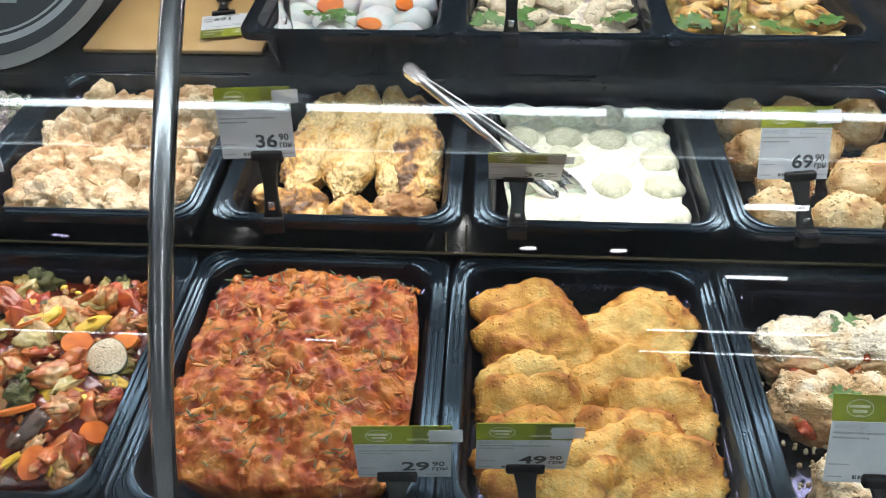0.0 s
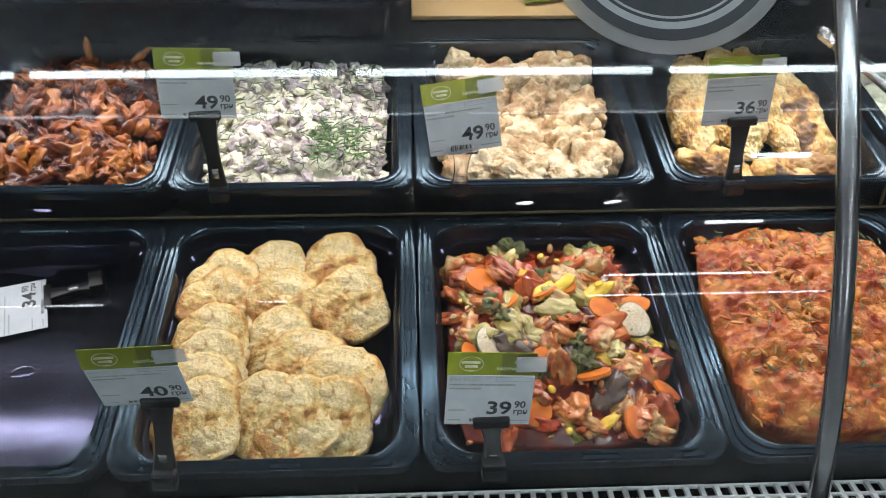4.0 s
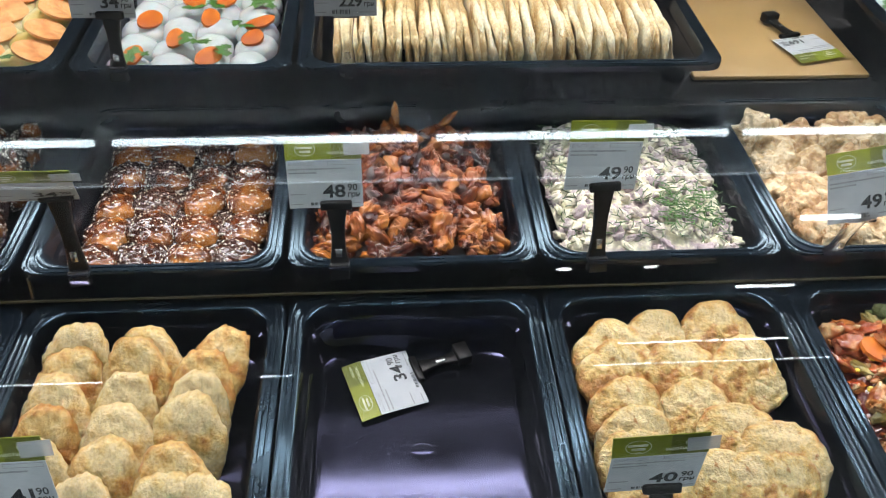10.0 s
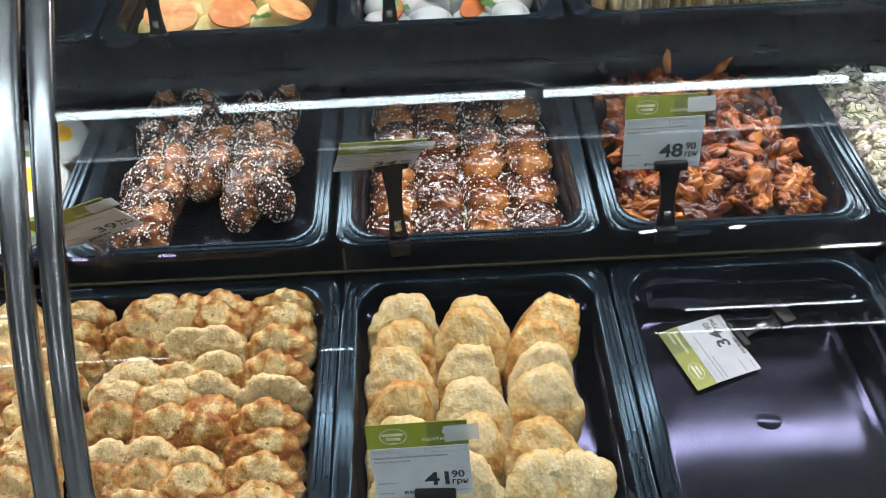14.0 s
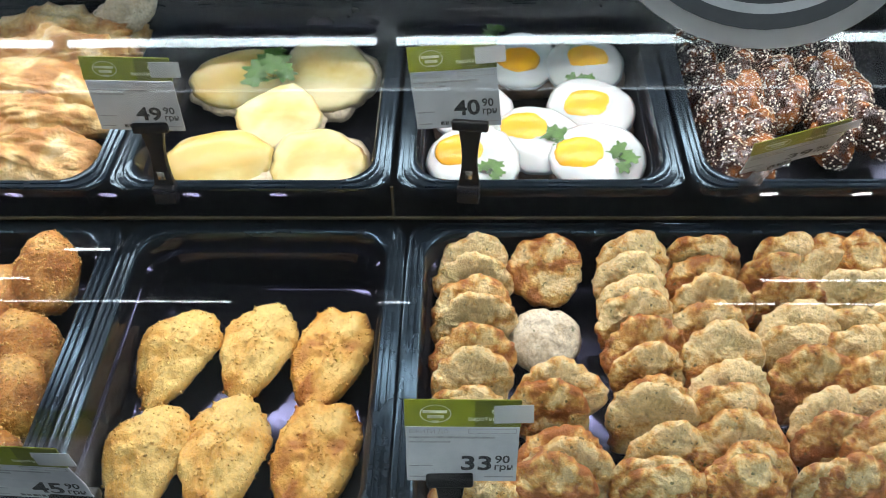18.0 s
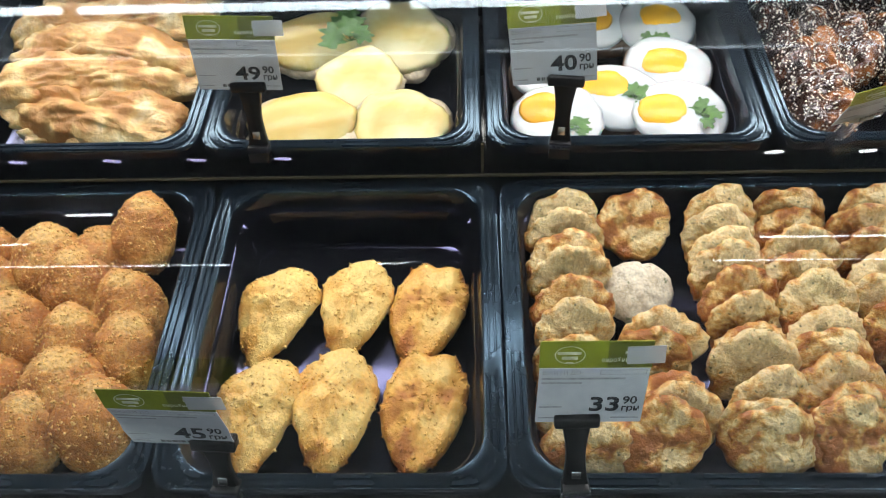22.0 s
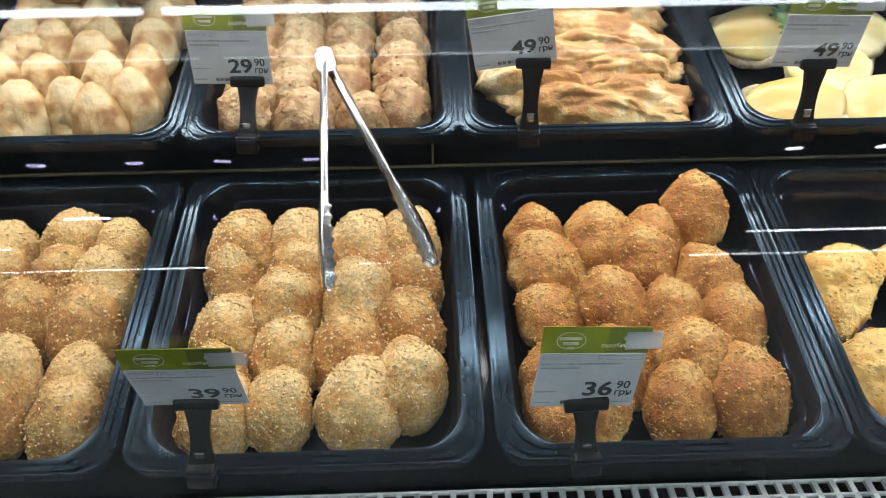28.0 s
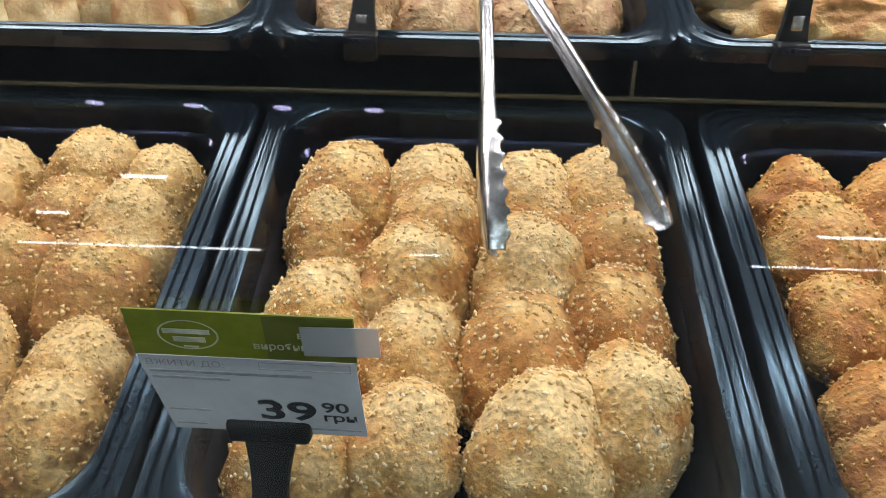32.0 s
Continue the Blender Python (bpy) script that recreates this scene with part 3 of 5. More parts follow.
def price_tag(row, u, price, cents="90", shift=-0.008, lean=14, turn=0, roll=0, h=0.064, see=False, v=-0.004, label=""):
    """A card holder clipped to the front rim of a pan, with its card, which stands v from the rim."""
    t = empty("price_tag", label or f"white price card with green header in a {'clear' if see else 'black'} clip", "price tag", pose(0, *TIERS[row], SLOPE) @ pose(u, -0.004, 0, -SLOPE, 0, turn), "price tags of the case")
    back = v + 0.004
    clip_parts(t, CLEARP if see else DULL, h, "clear plastic clip" if see else "black plastic clip", back)
    tag_card(t, price, cents, pose(shift, 0.001 + back, h - 0.002, 90 - lean, 0, 0) @ pose(0, 0, 0, 0, 0, roll))
    return t


# ---- the room ----
XL, XR = -4.6, 1.9


def slab(name, x0, y0, z0, x1, y1, z1, mat, label="", bevel=0.0):
    return tagged(linked(name, box_mesh(name, x0, y0, z0, x1, y1, z1, bevel), mat), label, "", "", "structure")


slab("floor", -16, -24, -0.12, 14, 5, 0.0, FLOOR, "grey polished shop floor")
slab("ceiling", -16, -24, 3.3, 14, 5, 3.42, CEIL, "grey panelled shop ceiling")
slab("wall_south", -16, -24.15, 0, 14, -24.003, 3.3, WALL, "plain pale shop wall")
slab("wall_north", -16, 5.003, 0, 14, 5.15, 3.3, WALL, "plain pale shop wall")
slab("wall_west", -16.15, -24, 0, -16.003, 5, 3.3, WALL, "plain pale shop wall")
slab("wall_east", 14.003, -24, 0, 14.15, 5, 3.3, WALL, "plain pale shop wall")

# rows of ceiling tubes in front of the case
def tube_row(y, z, x0, n, length, gap, r=0.03, lit=LAMP, group="ceiling tubes"):
    ringpts = [(r * math.cos(a), r * math.sin(a)) for a in np.linspace(0, 2 * math.pi, 13)[:-1]]
    tube = lofted("tube", [[(x, a, b) for a, b in ringpts] for x in (-length / 2, length / 2)])
    tube.materials.append(lit)
    base = box_mesh("lamp_housing", -length / 2, -0.05, 0.02, length / 2, 0.05, 0.09, 0.01)
    base.materials.append(CEIL)
    for i in range(n):
        e = empty("ceiling_lamp", "lit white tube lamp in a grey housing under the ceiling", "ceiling lamp", pose(x0 + i * (length + gap), y, z), group)
        linked("tube", tube, None, e)
        linked("lamp_housing", base, None, e)


tube_row(TUBE_Y, TUBE_Z, -7.22, 9, 1.33, 0.09)
tube_row(TUBE_Y2, TUBE_Z, -7.6, 9, 1.5, 0.12, 0.012, DIMLAMP)

# lamps deeper in the shop
for y, x0, n, length in ((-3.73, 1.75, 1, 0.36), (-6.3, 2.42, 1, 0.52), (-11.9, 3.2, 2, 1.33), (-11.9, -9.2, 1, 0.5), (-17.8, 4.2, 4, 1.33), (-17.8, -12.4, 4, 1.33), (-17.8, -3.7, 1, 0.7), (-8.3, -6.3, 1, 0.5)):
    tube_row(y, TUBE_Z, x0, n, length, 0.09, 0.035, FARLAMP, "lamps deeper in the shop")

# round downlights further back
for x, lit, words in ((-5.5, SPOT_L, "round ceiling downlight with dim lilac light"), (-4.75, SPOT_L, "round ceiling downlight with dim lilac light"), (-4.08, SPOT_L, "round ceiling downlight with dim lilac light"), (-3.4, SPOT_L, "round ceiling downlight with dim lilac light"),
                      (0.36, SPOT, "round ceiling downlight with white light"), (1.06, SPOT, "round ceiling downlight with white light")):
    e = empty("downlight", words, "ceiling lamp", pose(x, -5.3, 3.3), "round downlights")
    rr = [(0.085 * math.cos(a), 0.085 * math.sin(a)) for a in np.linspace(0, 2 * math.pi, 25)[:-1]]
    linked("lens", lofted("lens", [[(0.8 * p, 0.8 * q, -0.062) for p, q in rr], [(0.8 * p, 0.8 * q, -0.055) for p, q in rr]]), lit, e)
    linked("housing", lofted("housing", [[(p, q, -0.058) for p, q in rr], [(p, q, -0.001) for p, q in rr]]), CEIL, e)

# ---- the case: body, tiers, canopy ----
def tilted_plate(name, row, u0, v0, w0, u1, v1, w1, mat, label):
    ob = linked(name, box_mesh(name, u0, v0, w0, u1, v1, w1, 0.002), mat)
    ob.matrix_basis = on(row, 0, 0, 0)
    return tagged(ob, label, "", "", "structure")


slab("case_plinth", XL, 0.02, 0.0, XR, 1.08, 0.12, DULL, "black recessed plinth of the case")
slab("case_front_panel", XL, -0.075, 0.12, XR, -0.045, 0.775, SHELF, "black lacquered front panel of the case", 0.004)
slab("case_back_panel", XL, 1.06, 0.12, XR, 1.09, 1.56, SHELF, "black back panel of the case")
slab("case_end_panel_left", XL - 0.03, -0.07, 0.12, XL - 0.002, 1.09, 1.56, SHELF, "black end panel of the case")
slab("case_end_panel_right", XR + 0.002, -0.07, 0.12, XR + 0.03, 1.09, 1.56, SHELF, "black end panel of the case")
slab("case_floor", XL, -0.04, 0.70, XR, 1.055, 0.715, SHELF, "black floor of the case under the pans")
slab("canopy_fascia", XL, 0.235, 1.44, XR, 0.250, 1.557, SHELF, "black fascia over the front glass", 0.003)
# unseen plate, added to keep the front strip's light off the rear pans
slab("light_baffle", XL, 0.368, 1.30, XR, 0.374, 1.557, DULL, "unseen black baffle added to cut off the front light strip")
slab("canopy", XL, 0.235, 1.56, XR, 1.09, 1.60, SHELF, "black canopy over the case", 0.004)
tilted_plate("tier_low", "low", XL, -0.022, -0.086, XR, 0.32, -0.072, SHELF, "black shelf under the front pans")
tilted_plate("tier_mid", "mid", XL, -0.0, -0.086, XR, 0.33, -0.072, SHELF, "black shelf under the middle pans")
tilted_plate("tier_top", "top", XL, 0.02, -0.096, XR, 0.46, -0.082, SHELF, "black shelf of the top tier")
for x0, x1 in ((-0.553, -0.290),):
    board = linked("tan_board", box_mesh("tan_board", x0, 0.085, -0.081, x1, 0.45, -0.074, 0.002), TAN)
    board.matrix_basis = on("top", 0, 0, 0)
    tagged(board, "tan board lying bare on the top tier", "board", "tan boards")
slab("riser_mid", XL, 0.313, 0.80, XR, 0.319, 0.938, SHELF, "black riser behind the front pans")
slab("riser_top", XL, 0.602, 0.95, XR, 0.608, 1.052, SHELF, "black riser behind the middle pans")
tilted_plate("top_front", "top", XL, 0.014, -0.10, XR, 0.019, -0.076, SHELF, "black front edge of the top tier")
slab("tier_edge_mid", XL, 0.2995, 0.943, XR, 0.302, 0.9465, BRASS, "thin dull gold edge of the middle shelf", 0.001)
for i, x in enumerate((-0.007, 0.015, -1.381, -1.954, -2.532)):
    slab(f"shelf_bracket_{i + 1}", x - 0.0012, 0.2996, 0.947, x + 0.0012, 0.3026, 0.979, BRASS, "thin dull gold bracket edge under the middle shelf")
slab("tier_edge_top", XL, 0.588, 1.056, XR, 0.5905, 1.059, BRASS, "thin dull gold edge of the top shelf", 0.001)
slab("top_tier_wall", XL, 0.985, 1.2, XR, 1.0, 1.55, SHELF, "black inner back wall of the case")
slab("bumper", XL, -0.105, 0.752, XR, -0.052, 0.812, SHELF, "black rounded bumper below the front glass", 0.012)

# air grille between the bumper and the pans: rails with small bridges
grille = empty("air_grille", "grey slotted air grille in front of the pans", "air grille", pose(0, 0, 0), "", "structure")
for y, z in ((-0.036, 0.819), (-0.022, 0.819), (-0.008, 0.819)):
    linked("grille_rail", box_mesh("grille_rail", XL, y - 0.0013, z - 0.004, XR, y + 0.0013, z, 0.0008, 1), GRILLE, grille)
bridge = box_mesh("grille_bridge", -0.0022, -0.0365, 0.815, 0.0022, -0.0075, 0.8185)
bridge.materials.append(GRILLE)
for i in range(300):
    b = linked("grille_bridge", bridge, None, grille)
    b.matrix_basis = pose(-3.45 + i * 0.0138, 0, 0)
slab("grille_well", XL, -0.05, 0.735, XR, 0.02, 0.742, DULL, "black air duct under the grille")


# ---- front glass: panes that bow towards the customer, with paired posts between them ----
def glass_y(z):
    return 0.005 + 0.40 * (z - 1.0) + 0.6 * (z - 1.05) ** 2


def bowed(name, x0, x1, thick, out, n=26, z0=0.812, z1=1.435):
    ring_a, ring_b = [], []
    for i in range(n + 1):
        z = z0 + (z1 - z0) * i / n
        s = 0.40 + 1.2 * (z - 1.05)
        k = 1 / math.hypot(1, s)
        ny, nz = -k, s * k
        y = glass_y(z)
        ring_a.append((y + ny * out, z + nz * out))
        ring_b.append((y + ny * (out - thick), z + nz * (out - thick)))
    loop = ring_a + ring_b[::-1]
    return lofted(name, [[(x, y, z) for y, z in loop] for x in (x1, x0)], True, 40)


POSTS = [1.125, -0.207, -1.56, -2.872, -4.2]
for i in range(len(POSTS) - 1):
    pane = tagged(linked(f"window_{i + 1}", bowed("pane", POSTS[i + 1] + 0.003, POSTS[i] - 0.003, 0.006, 0.0), GLASS), "bowed clear front glass of the food case", "", "", "structure")
    pane.visible_shadow = False
for x in POSTS[:-1]:
    double = x == -1.56
    post = empty("glass_post", "pair of satin chrome posts holding the front glass" if double else "single satin chrome post holding the front glass", "post", pose(x, 0, 0), "posts of the front glass")
    for xc in (-0.0122, 0.0122) if double else (0.0,):
        rings = []
        for i in range(27):
            z = 0.812 + 0.623 * i / 26
            s = 0.40 + 1.2 * (z - 1.05)
            k = 1 / math.hypot(1, s)
            rings.append([(xc + 0.0098 * math.cos(a), glass_y(z) - k * (0.0085 * math.sin(a) - 0.003), z + s * k * (0.0085 * math.sin(a) - 0.003)) for a in np.linspace(0, 2 * math.pi, 21)[:-1]])
        linked("post_bar", lofted("post_bar", rings), CHROME, post)


def disc(r, z, n=48):
    return [(r * math.cos(a), r * math.sin(a), z) for a in np.linspace(0, 2 * math.pi, n + 1)[:-1]]


def hoop(name, r0, r1, z, mat, parent, a0=0, a1=360, n=60):
    ang = np.radians(np.linspace(a0, a1, n + 1))
    vs = [(r * math.cos(a), r * math.sin(a), z) for r in (r0, r1) for a in ang]
    return linked(name, mesh_of(name, vs, [(i, i + 1, n + 2 + i, n + 1 + i) for i in range(n)], False), mat, parent)


def glass_sticker(x, zc):
    """Round slate sticker on the glass, with pale rings and bars for its lettering."""
    s = 0.40 + 1.2 * (zc - 1.05)
    up = math.degrees(math.atan(1 / s))
    e = empty("round_sticker", "round slate-grey sticker with white rings on the front glass", "sticker", pose(x, glass_y(zc), zc, up) @ pose(0, 0, 0.0035), "stickers on the front glass")
    linked("film", lofted("film", [disc(0.105, 0.0), disc(0.105, 0.0006)]), RIM, e, "clear film edge")
    linked("print", lofted("print", [disc(0.094, 0.0007), disc(0.094, 0.0012)]), STICK, e)
    hoop("outer_ring", 0.079, 0.085, 0.0016, WHITEP, e, 215, 500)
    hoop("inner_ring", 0.0745, 0.0765, 0.0016, WHITEP, e)
    for x0, y0, x1, y1 in ((-0.027, -0.050, 0.027, -0.037), (-0.042, -0.012, 0.045, -0.004), (-0.03, 0.010, 0.03, 0.018), (-0.045, 0.03, 0.01, 0.036)):
        strip("lettering_bar", x0, y0, x1, y1, WHITEP, e, 0.0018)


for x in (-0.352, -1.706):
    glass_sticker(x, 1.270)


# ---- foods ----
def region_scatter(seed, n, hw, v0, v1, wfn, dims, lean, level=3, amp=0.25, stack=0.012):
    """Lumps strewn over part of a pan, as (points, faces, matrix)."""
    rng = random.Random(seed)
    kinds = [blob_points(level, (1, 1, 1), amp, 1.5, seed + k, 0.07 if level > 3 else 0.0) for k in range(4)]
    out = []
    for i in range(n):
        u, v = rng.uniform(-hw, hw), rng.uniform(v0, v1)
        v_, f_ = kinds[i % 4]
        s = rng.uniform(0.75, 1.3)
        m = spun(u, v, wfn(u, v) + rng.uniform(-stack, stack), rng, lean) @ Matrix.Diagonal((dims[0] * s, dims[1] * s, dims[2] * s, 1))
        out.append((v_, f_, m))
    return out


def mound(h0, h1, hw=0.115, v0=0.02, v1=0.285):
    """Height over the pan floor's plane: h1 in the middle, h0 at the walls."""
    def fn(u, v):
        a = max(0.0, 1 - (abs(u) / hw) ** 3) * max(0.0, 1 - abs((2 * v - v0 - v1) / (v1 - v0)) ** 3)
        return h0 + (h1 - h0) * a
    return fn


def field(name, hw, v0, v1, wfn, amp, freq, seed, mat, nx=60, ny=72, floor=-DEEP + 0.004):
    """A heaped mass with a rough skin that comes down to the pan's floor at its edge."""
    verts, faces = [], []
    off = Vector((seed * 3.3, seed * 1.7, seed))
    for j in range(ny + 1):
        for i in range(nx + 1):
            a, b = 2 * i / nx - 1, 2 * j / ny - 1
            c = math.sqrt(max(0.0, 1 - 0.24 * a * a * b * b))
            u, v = a * hw * c, (v0 + v1) / 2 + b * (v1 - v0) / 2 * c
            p = Vector((u, v, 0))
            w = wfn(u, v) + noise.fractal(p * freq + off, 0.9, 2.1, 4) * amp + abs(noise.noise(p * freq * 4 + off)) * amp * 0.5
            if i in (0, nx) or j in (0, ny):
                w, u, v = floor, u * 0.86, (v0 + v1) / 2 + (v - (v0 + v1) / 2) * 0.88
            verts.append((u, v, w))
    for j in range(ny):
        for i in range(nx):
            k = j * (nx + 1) + i
            faces.append((k, k + 1, k + nx + 2, k + nx + 1))
    me = mesh_of(name, verts, faces)
    me.materials.append(mat)
    return me


def ridged(pts, deep, seed):
    """Folds along x pressed into a set of points."""
    off = Vector((seed * 2.1, seed, seed * 0.7))
    out = []
    for p in pts:
        f = abs(noise.noise(Vector((p.x * 14, p.y * 62, p.z * 62)) + off)) + 0.5 * abs(noise.noise(Vector((p.x * 30, p.y * 130, p.z * 130)) - off))
        out.append(p + Vector((0, p.y, p.z)).normalized() * (f - 0.3) * deep)
    return out


def seeds_mesh(name, pts, n, seed, mat, size=0.0017, top=-0.2):
    rng = random.Random(seed)
    base, faces = ico(1)
    big = [p for p in pts]
    mid = sum((Vector(p) for p in big), Vector()) / len(big)
    out = []
    while len(out) < n:
        p = Vector(rng.choice(big))
        d = (p - mid).normalized()
        if d.z < top:
            continue
        m = Matrix.Translation(p + d * 0.0003) @ d.to_track_quat("Z", "Y").to_matrix().to_4x4() @ pose(0, 0, 0, 0, 0, rng.uniform(0, 360)) @ Matrix.Diagonal((size * 0.62, size, size * 0.38, 1))
        out.append((base, faces, m))
    return joined(name, out, mat)


def sprig_mesh(name, seed, size=0.03, lobes=5):
    """Parsley: a stem and lobed, toothed leaflets that curl."""
    rng = random.Random(seed)
    verts, faces = [], []
    for k in range(lobes):
        a = radians(-100 + 200 * k / max(1, lobes - 1)) + rng.uniform(-0.2, 0.2)
        r = size * rng.uniform(0.65, 1.0) * (1.1 - 0.25 * abs(k - (lobes - 1) / 2) / lobes)
        c, n = Vector((math.sin(a), math.cos(a), 0)) * r * 0.62, 15
        o = len(verts)
        verts.append((c.x, c.y, 0.004))
        for i in range(n):
            b = 2 * math.pi * i / n
            q = r * (0.46 if i % 3 else 0.28) * (1 + 0.2 * rng.random())
            x, y = math.cos(b) * q * 0.8, math.sin(b) * q
            p = c + Vector((x * math.cos(-a) - y * math.sin(-a), x * math.sin(-a) + y * math.cos(-a), 0))
            verts.append((p.x, p.y, 0.002 + rng.uniform(-0.0012, 0.003)))
        faces += [(o, o + 1 + i, o + 1 + (i + 1) % n) for i in range(n)]
        o = len(verts)
        s = Vector((c.y, -c.x, 0)).normalized() * 0.0006
        verts += [tuple(s), tuple(-s), tuple(c - s + Vector((0, 0, 0.003))), tuple(c + s + Vector((0, 0, 0.003)))]
        faces.append((o, o + 1, o + 2, o + 3))
    me = mesh_of(name, verts, faces)
    me.materials.append(HERB)
    return me


SPRIGS = [sprig_mesh("parsley_sprig", s, 0.026, 5) for s in range(3)]


def parsley(row, u, v, w, s=1.0, rz=0.0, k=0, label="green parsley sprig lying on the food"):
    return thing("parsley_sprig", SPRIGS[k % 3], None, on(row, u, v, w, 12, 0, rz) @ Matrix.Diagonal((s, s, s, 1)), label, "parsley", "parsley garnish")


def strands(seed, n, hw, v0, v1, wfn, size=0.011, thick=0.0005):
    """Short bent green threads."""
    rng = random.Random(seed)
    verts, faces = [], []
    for i in range(n):
        u, v = rng.uniform(-hw, hw), rng.uniform(v0, v1)
        p, a = Vector((u, v, wfn(u, v) + rng.uniform(0.001, 0.006))), rng.uniform(0, 6.28)
        o = len(verts)
        for k in range(4):
            side = Vector((-math.sin(a), math.cos(a), 0)) * thick
            verts += [tuple(p + side), tuple(p - side), tuple(p + Vector((0, 0, thick * 1.6)))]
            a += rng.uniform(-0.5, 0.5)
            p = p + Vector((math.cos(a), math.sin(a), rng.uniform(-0.25, 0.3))) * size / 3
        for k in range(3):
            b = o + 3 * k
            faces += [(b, b + 3, b + 5, b + 2), (b + 2, b + 5, b + 4, b + 1)]
    return verts, faces


def slice_mesh(name, r, h, mat, seed, teeth=0, squash=1.0):
    n = 28
    rng = random.Random(seed)
    prof = [(0.0, 0.86), (0.12, 1.0), (0.88, 1.0), (1.0, 0.9)]
    wob = [1 + 0.03 * math.sin(3 * a + seed) + 0.02 * rng.uniform(-1, 1) + (0.035 * (i % 2) if teeth else 0) for i, a in enumerate(np.linspace(0, 2 * math.pi, n + 1)[:-1])]
    rings = [[(r * k * wob[i] * math.cos(a), r * squash * k * wob[i] * math.sin(a), h * z) for i, a in enumerate(np.linspace(0, 2 * math.pi, n + 1)[:-1])] for z, k in prof]
    me = lofted(name, rings, True, 35)
    me.materials.append(mat)
    return me


def cutlets(row, u0, name, label, mats, dims, cols, rows, v0, dv, w, lean, seed, hw=0.094, seeds=0, seed_mat=None, level=4, amp=0.004, freq=34, fine=0.0, taper=0.28, skip=(), crumbs=0, jitter=0.009, category="cutlet", zstep=0.0, square=0.0, flat=0.0, spin=20):
    """Rows of cutlets leaning on one another from the back of a pan to its front."""
    rng = random.Random(seed)
    kinds = []
    for k in range(4):
        pts, fs = blob_points(level, tuple(d * (0.93 + 0.06 * k) for d in dims), amp, freq, seed + k * 11, fine, taper, square, flat)
        me = mesh_of(name, *(crumbed(pts, fs, crumbs, seed + k) if crumbs else (pts, fs)))
        me.materials.append(mats[k % len(mats)])
        if crumbs:
            crumb_slot(me, crumbs)
        kinds.append((me, seeds_mesh("sesame_seeds", pts, seeds, seed + k, seed_mat) if seeds else None))
    for j in range(rows):
        for i in range(cols):
            if (i, j) in skip:
                continue
            k = rng.randrange(4)
            u = u0 + (-hw + 2 * hw * i / max(1, cols - 1)) + rng.uniform(-jitter, jitter)
            m = on(row, u, v0 + dv * j + rng.uniform(-jitter, jitter), w + zstep * j + rng.uniform(-0.005, 0.005), lean + rng.uniform(-11, 11), rng.uniform(-13, 13), rng.uniform(-spin, spin))
            ob = thing(name, kinds[k][0], None, m, label, category, label)
            if kinds[k][1]:
                tagged(linked("sesame_seeds", kinds[k][1], None, ob, "pale sesame seeds stuck to the crust"), kind="stuff")


def oval_kinds(name, mats, dims, seed, taper=0.34, amp=0.0048, freq=30, fine=0.0011, crumbs=650, seeds=0, level=5, own=None):
    """Four egg-shaped pieces of one kind, each with its seeds if it has any."""
    out = []
    for k in range(4):
        pts, fs = blob_points(level, tuple(d * (0.95 + 0.035 * k) for d in dims), amp, freq, seed + k * 11, fine, taper)
        me = mesh_of(name, *(crumbed(pts, fs, crumbs, seed + k, 0.0009) if crumbs else (pts, fs)))
        me.materials.append(mats[k % len(mats)])
        if crumbs:
            crumb_slot(me, crumbs, own)
        out.append((me, seeds_mesh("sesame_seeds", pts, seeds, seed + k, SEED) if seeds else None))
    return out


def leaning(row, u0, tips, kinds, name, label, category, length, lean, seed, turns=None, lift=None, scale=None, top=0.0, wob=7):
    """Pieces that lean on one another, placed by their upper ends, which reach up to the pan's rim."""
    rng = random.Random(seed)
    for i, (u, v) in enumerate(tips):
        a = lean + rng.uniform(-wob, wob)
        rz = (turns or {}).get(i, rng.uniform(-9, 9))
        s = (scale or {}).get(i, rng.uniform(0.95, 1.06))
        r = length * s * 0.93
        back, up = r * math.cos(radians(a)), r * math.sin(radians(a))
        m = on(row, u0 + u + back * math.sin(radians(rz)), v - back * math.cos(radians(rz)), top + (lift or {}).get(i, 0.0) - up) @ pose(0, 0, 0, 0, 0, rz) @ pose(0, 0, 0, a, rng.uniform(-8, 8), 0) @ Matrix.Diagonal((s, s, s, 1))
        me, sd = kinds[rng.randrange(len(kinds))]
        ob = thing(name, me, None, m, label, category, label)
        if sd:
            tagged(linked("sesame_seeds", sd, None, ob, "pale sesame seeds stuck to the crust"), kind="stuff")


# ---- front tier, from right to left ----
P = PITCH
pan("low", 1.5 * P, "black glossy food pan with cheese-topped bakes")
pan("low", 0.5 * P, "black glossy food pan full of breaded schnitzels")
pan("low", -0.5 * P, "black glossy food pan heaped with meat in tomato sauce")
pan("low", -1.5 * P, "black glossy food pan of vegetable stew")
pan("low", -2.5 * P, "black glossy food pan of round fritters")
EMPTY_PAN = pan("low", -3.5 * P, "empty black glossy food pan with a fallen price tag")
pan("low", -4.5 * P, "black glossy food pan with three rows of fillets")
pan("low", -6.0 * P, "wide black food pan packed with chicken patties", True)
pan("low", -7.5 * P, "black glossy food pan with six breaded fillets")
pan("low", -8.5 * P, "black glossy food pan of orange breaded cutlets")
pan("low", -9.52 * P, "black glossy food pan of sesame breaded cutlets")
pan("low", -10.53 * P, "black glossy food pan of pale breaded cutlets")
pan("low", -11.55 * P, "black glossy food pan of pale breaded cutlets")

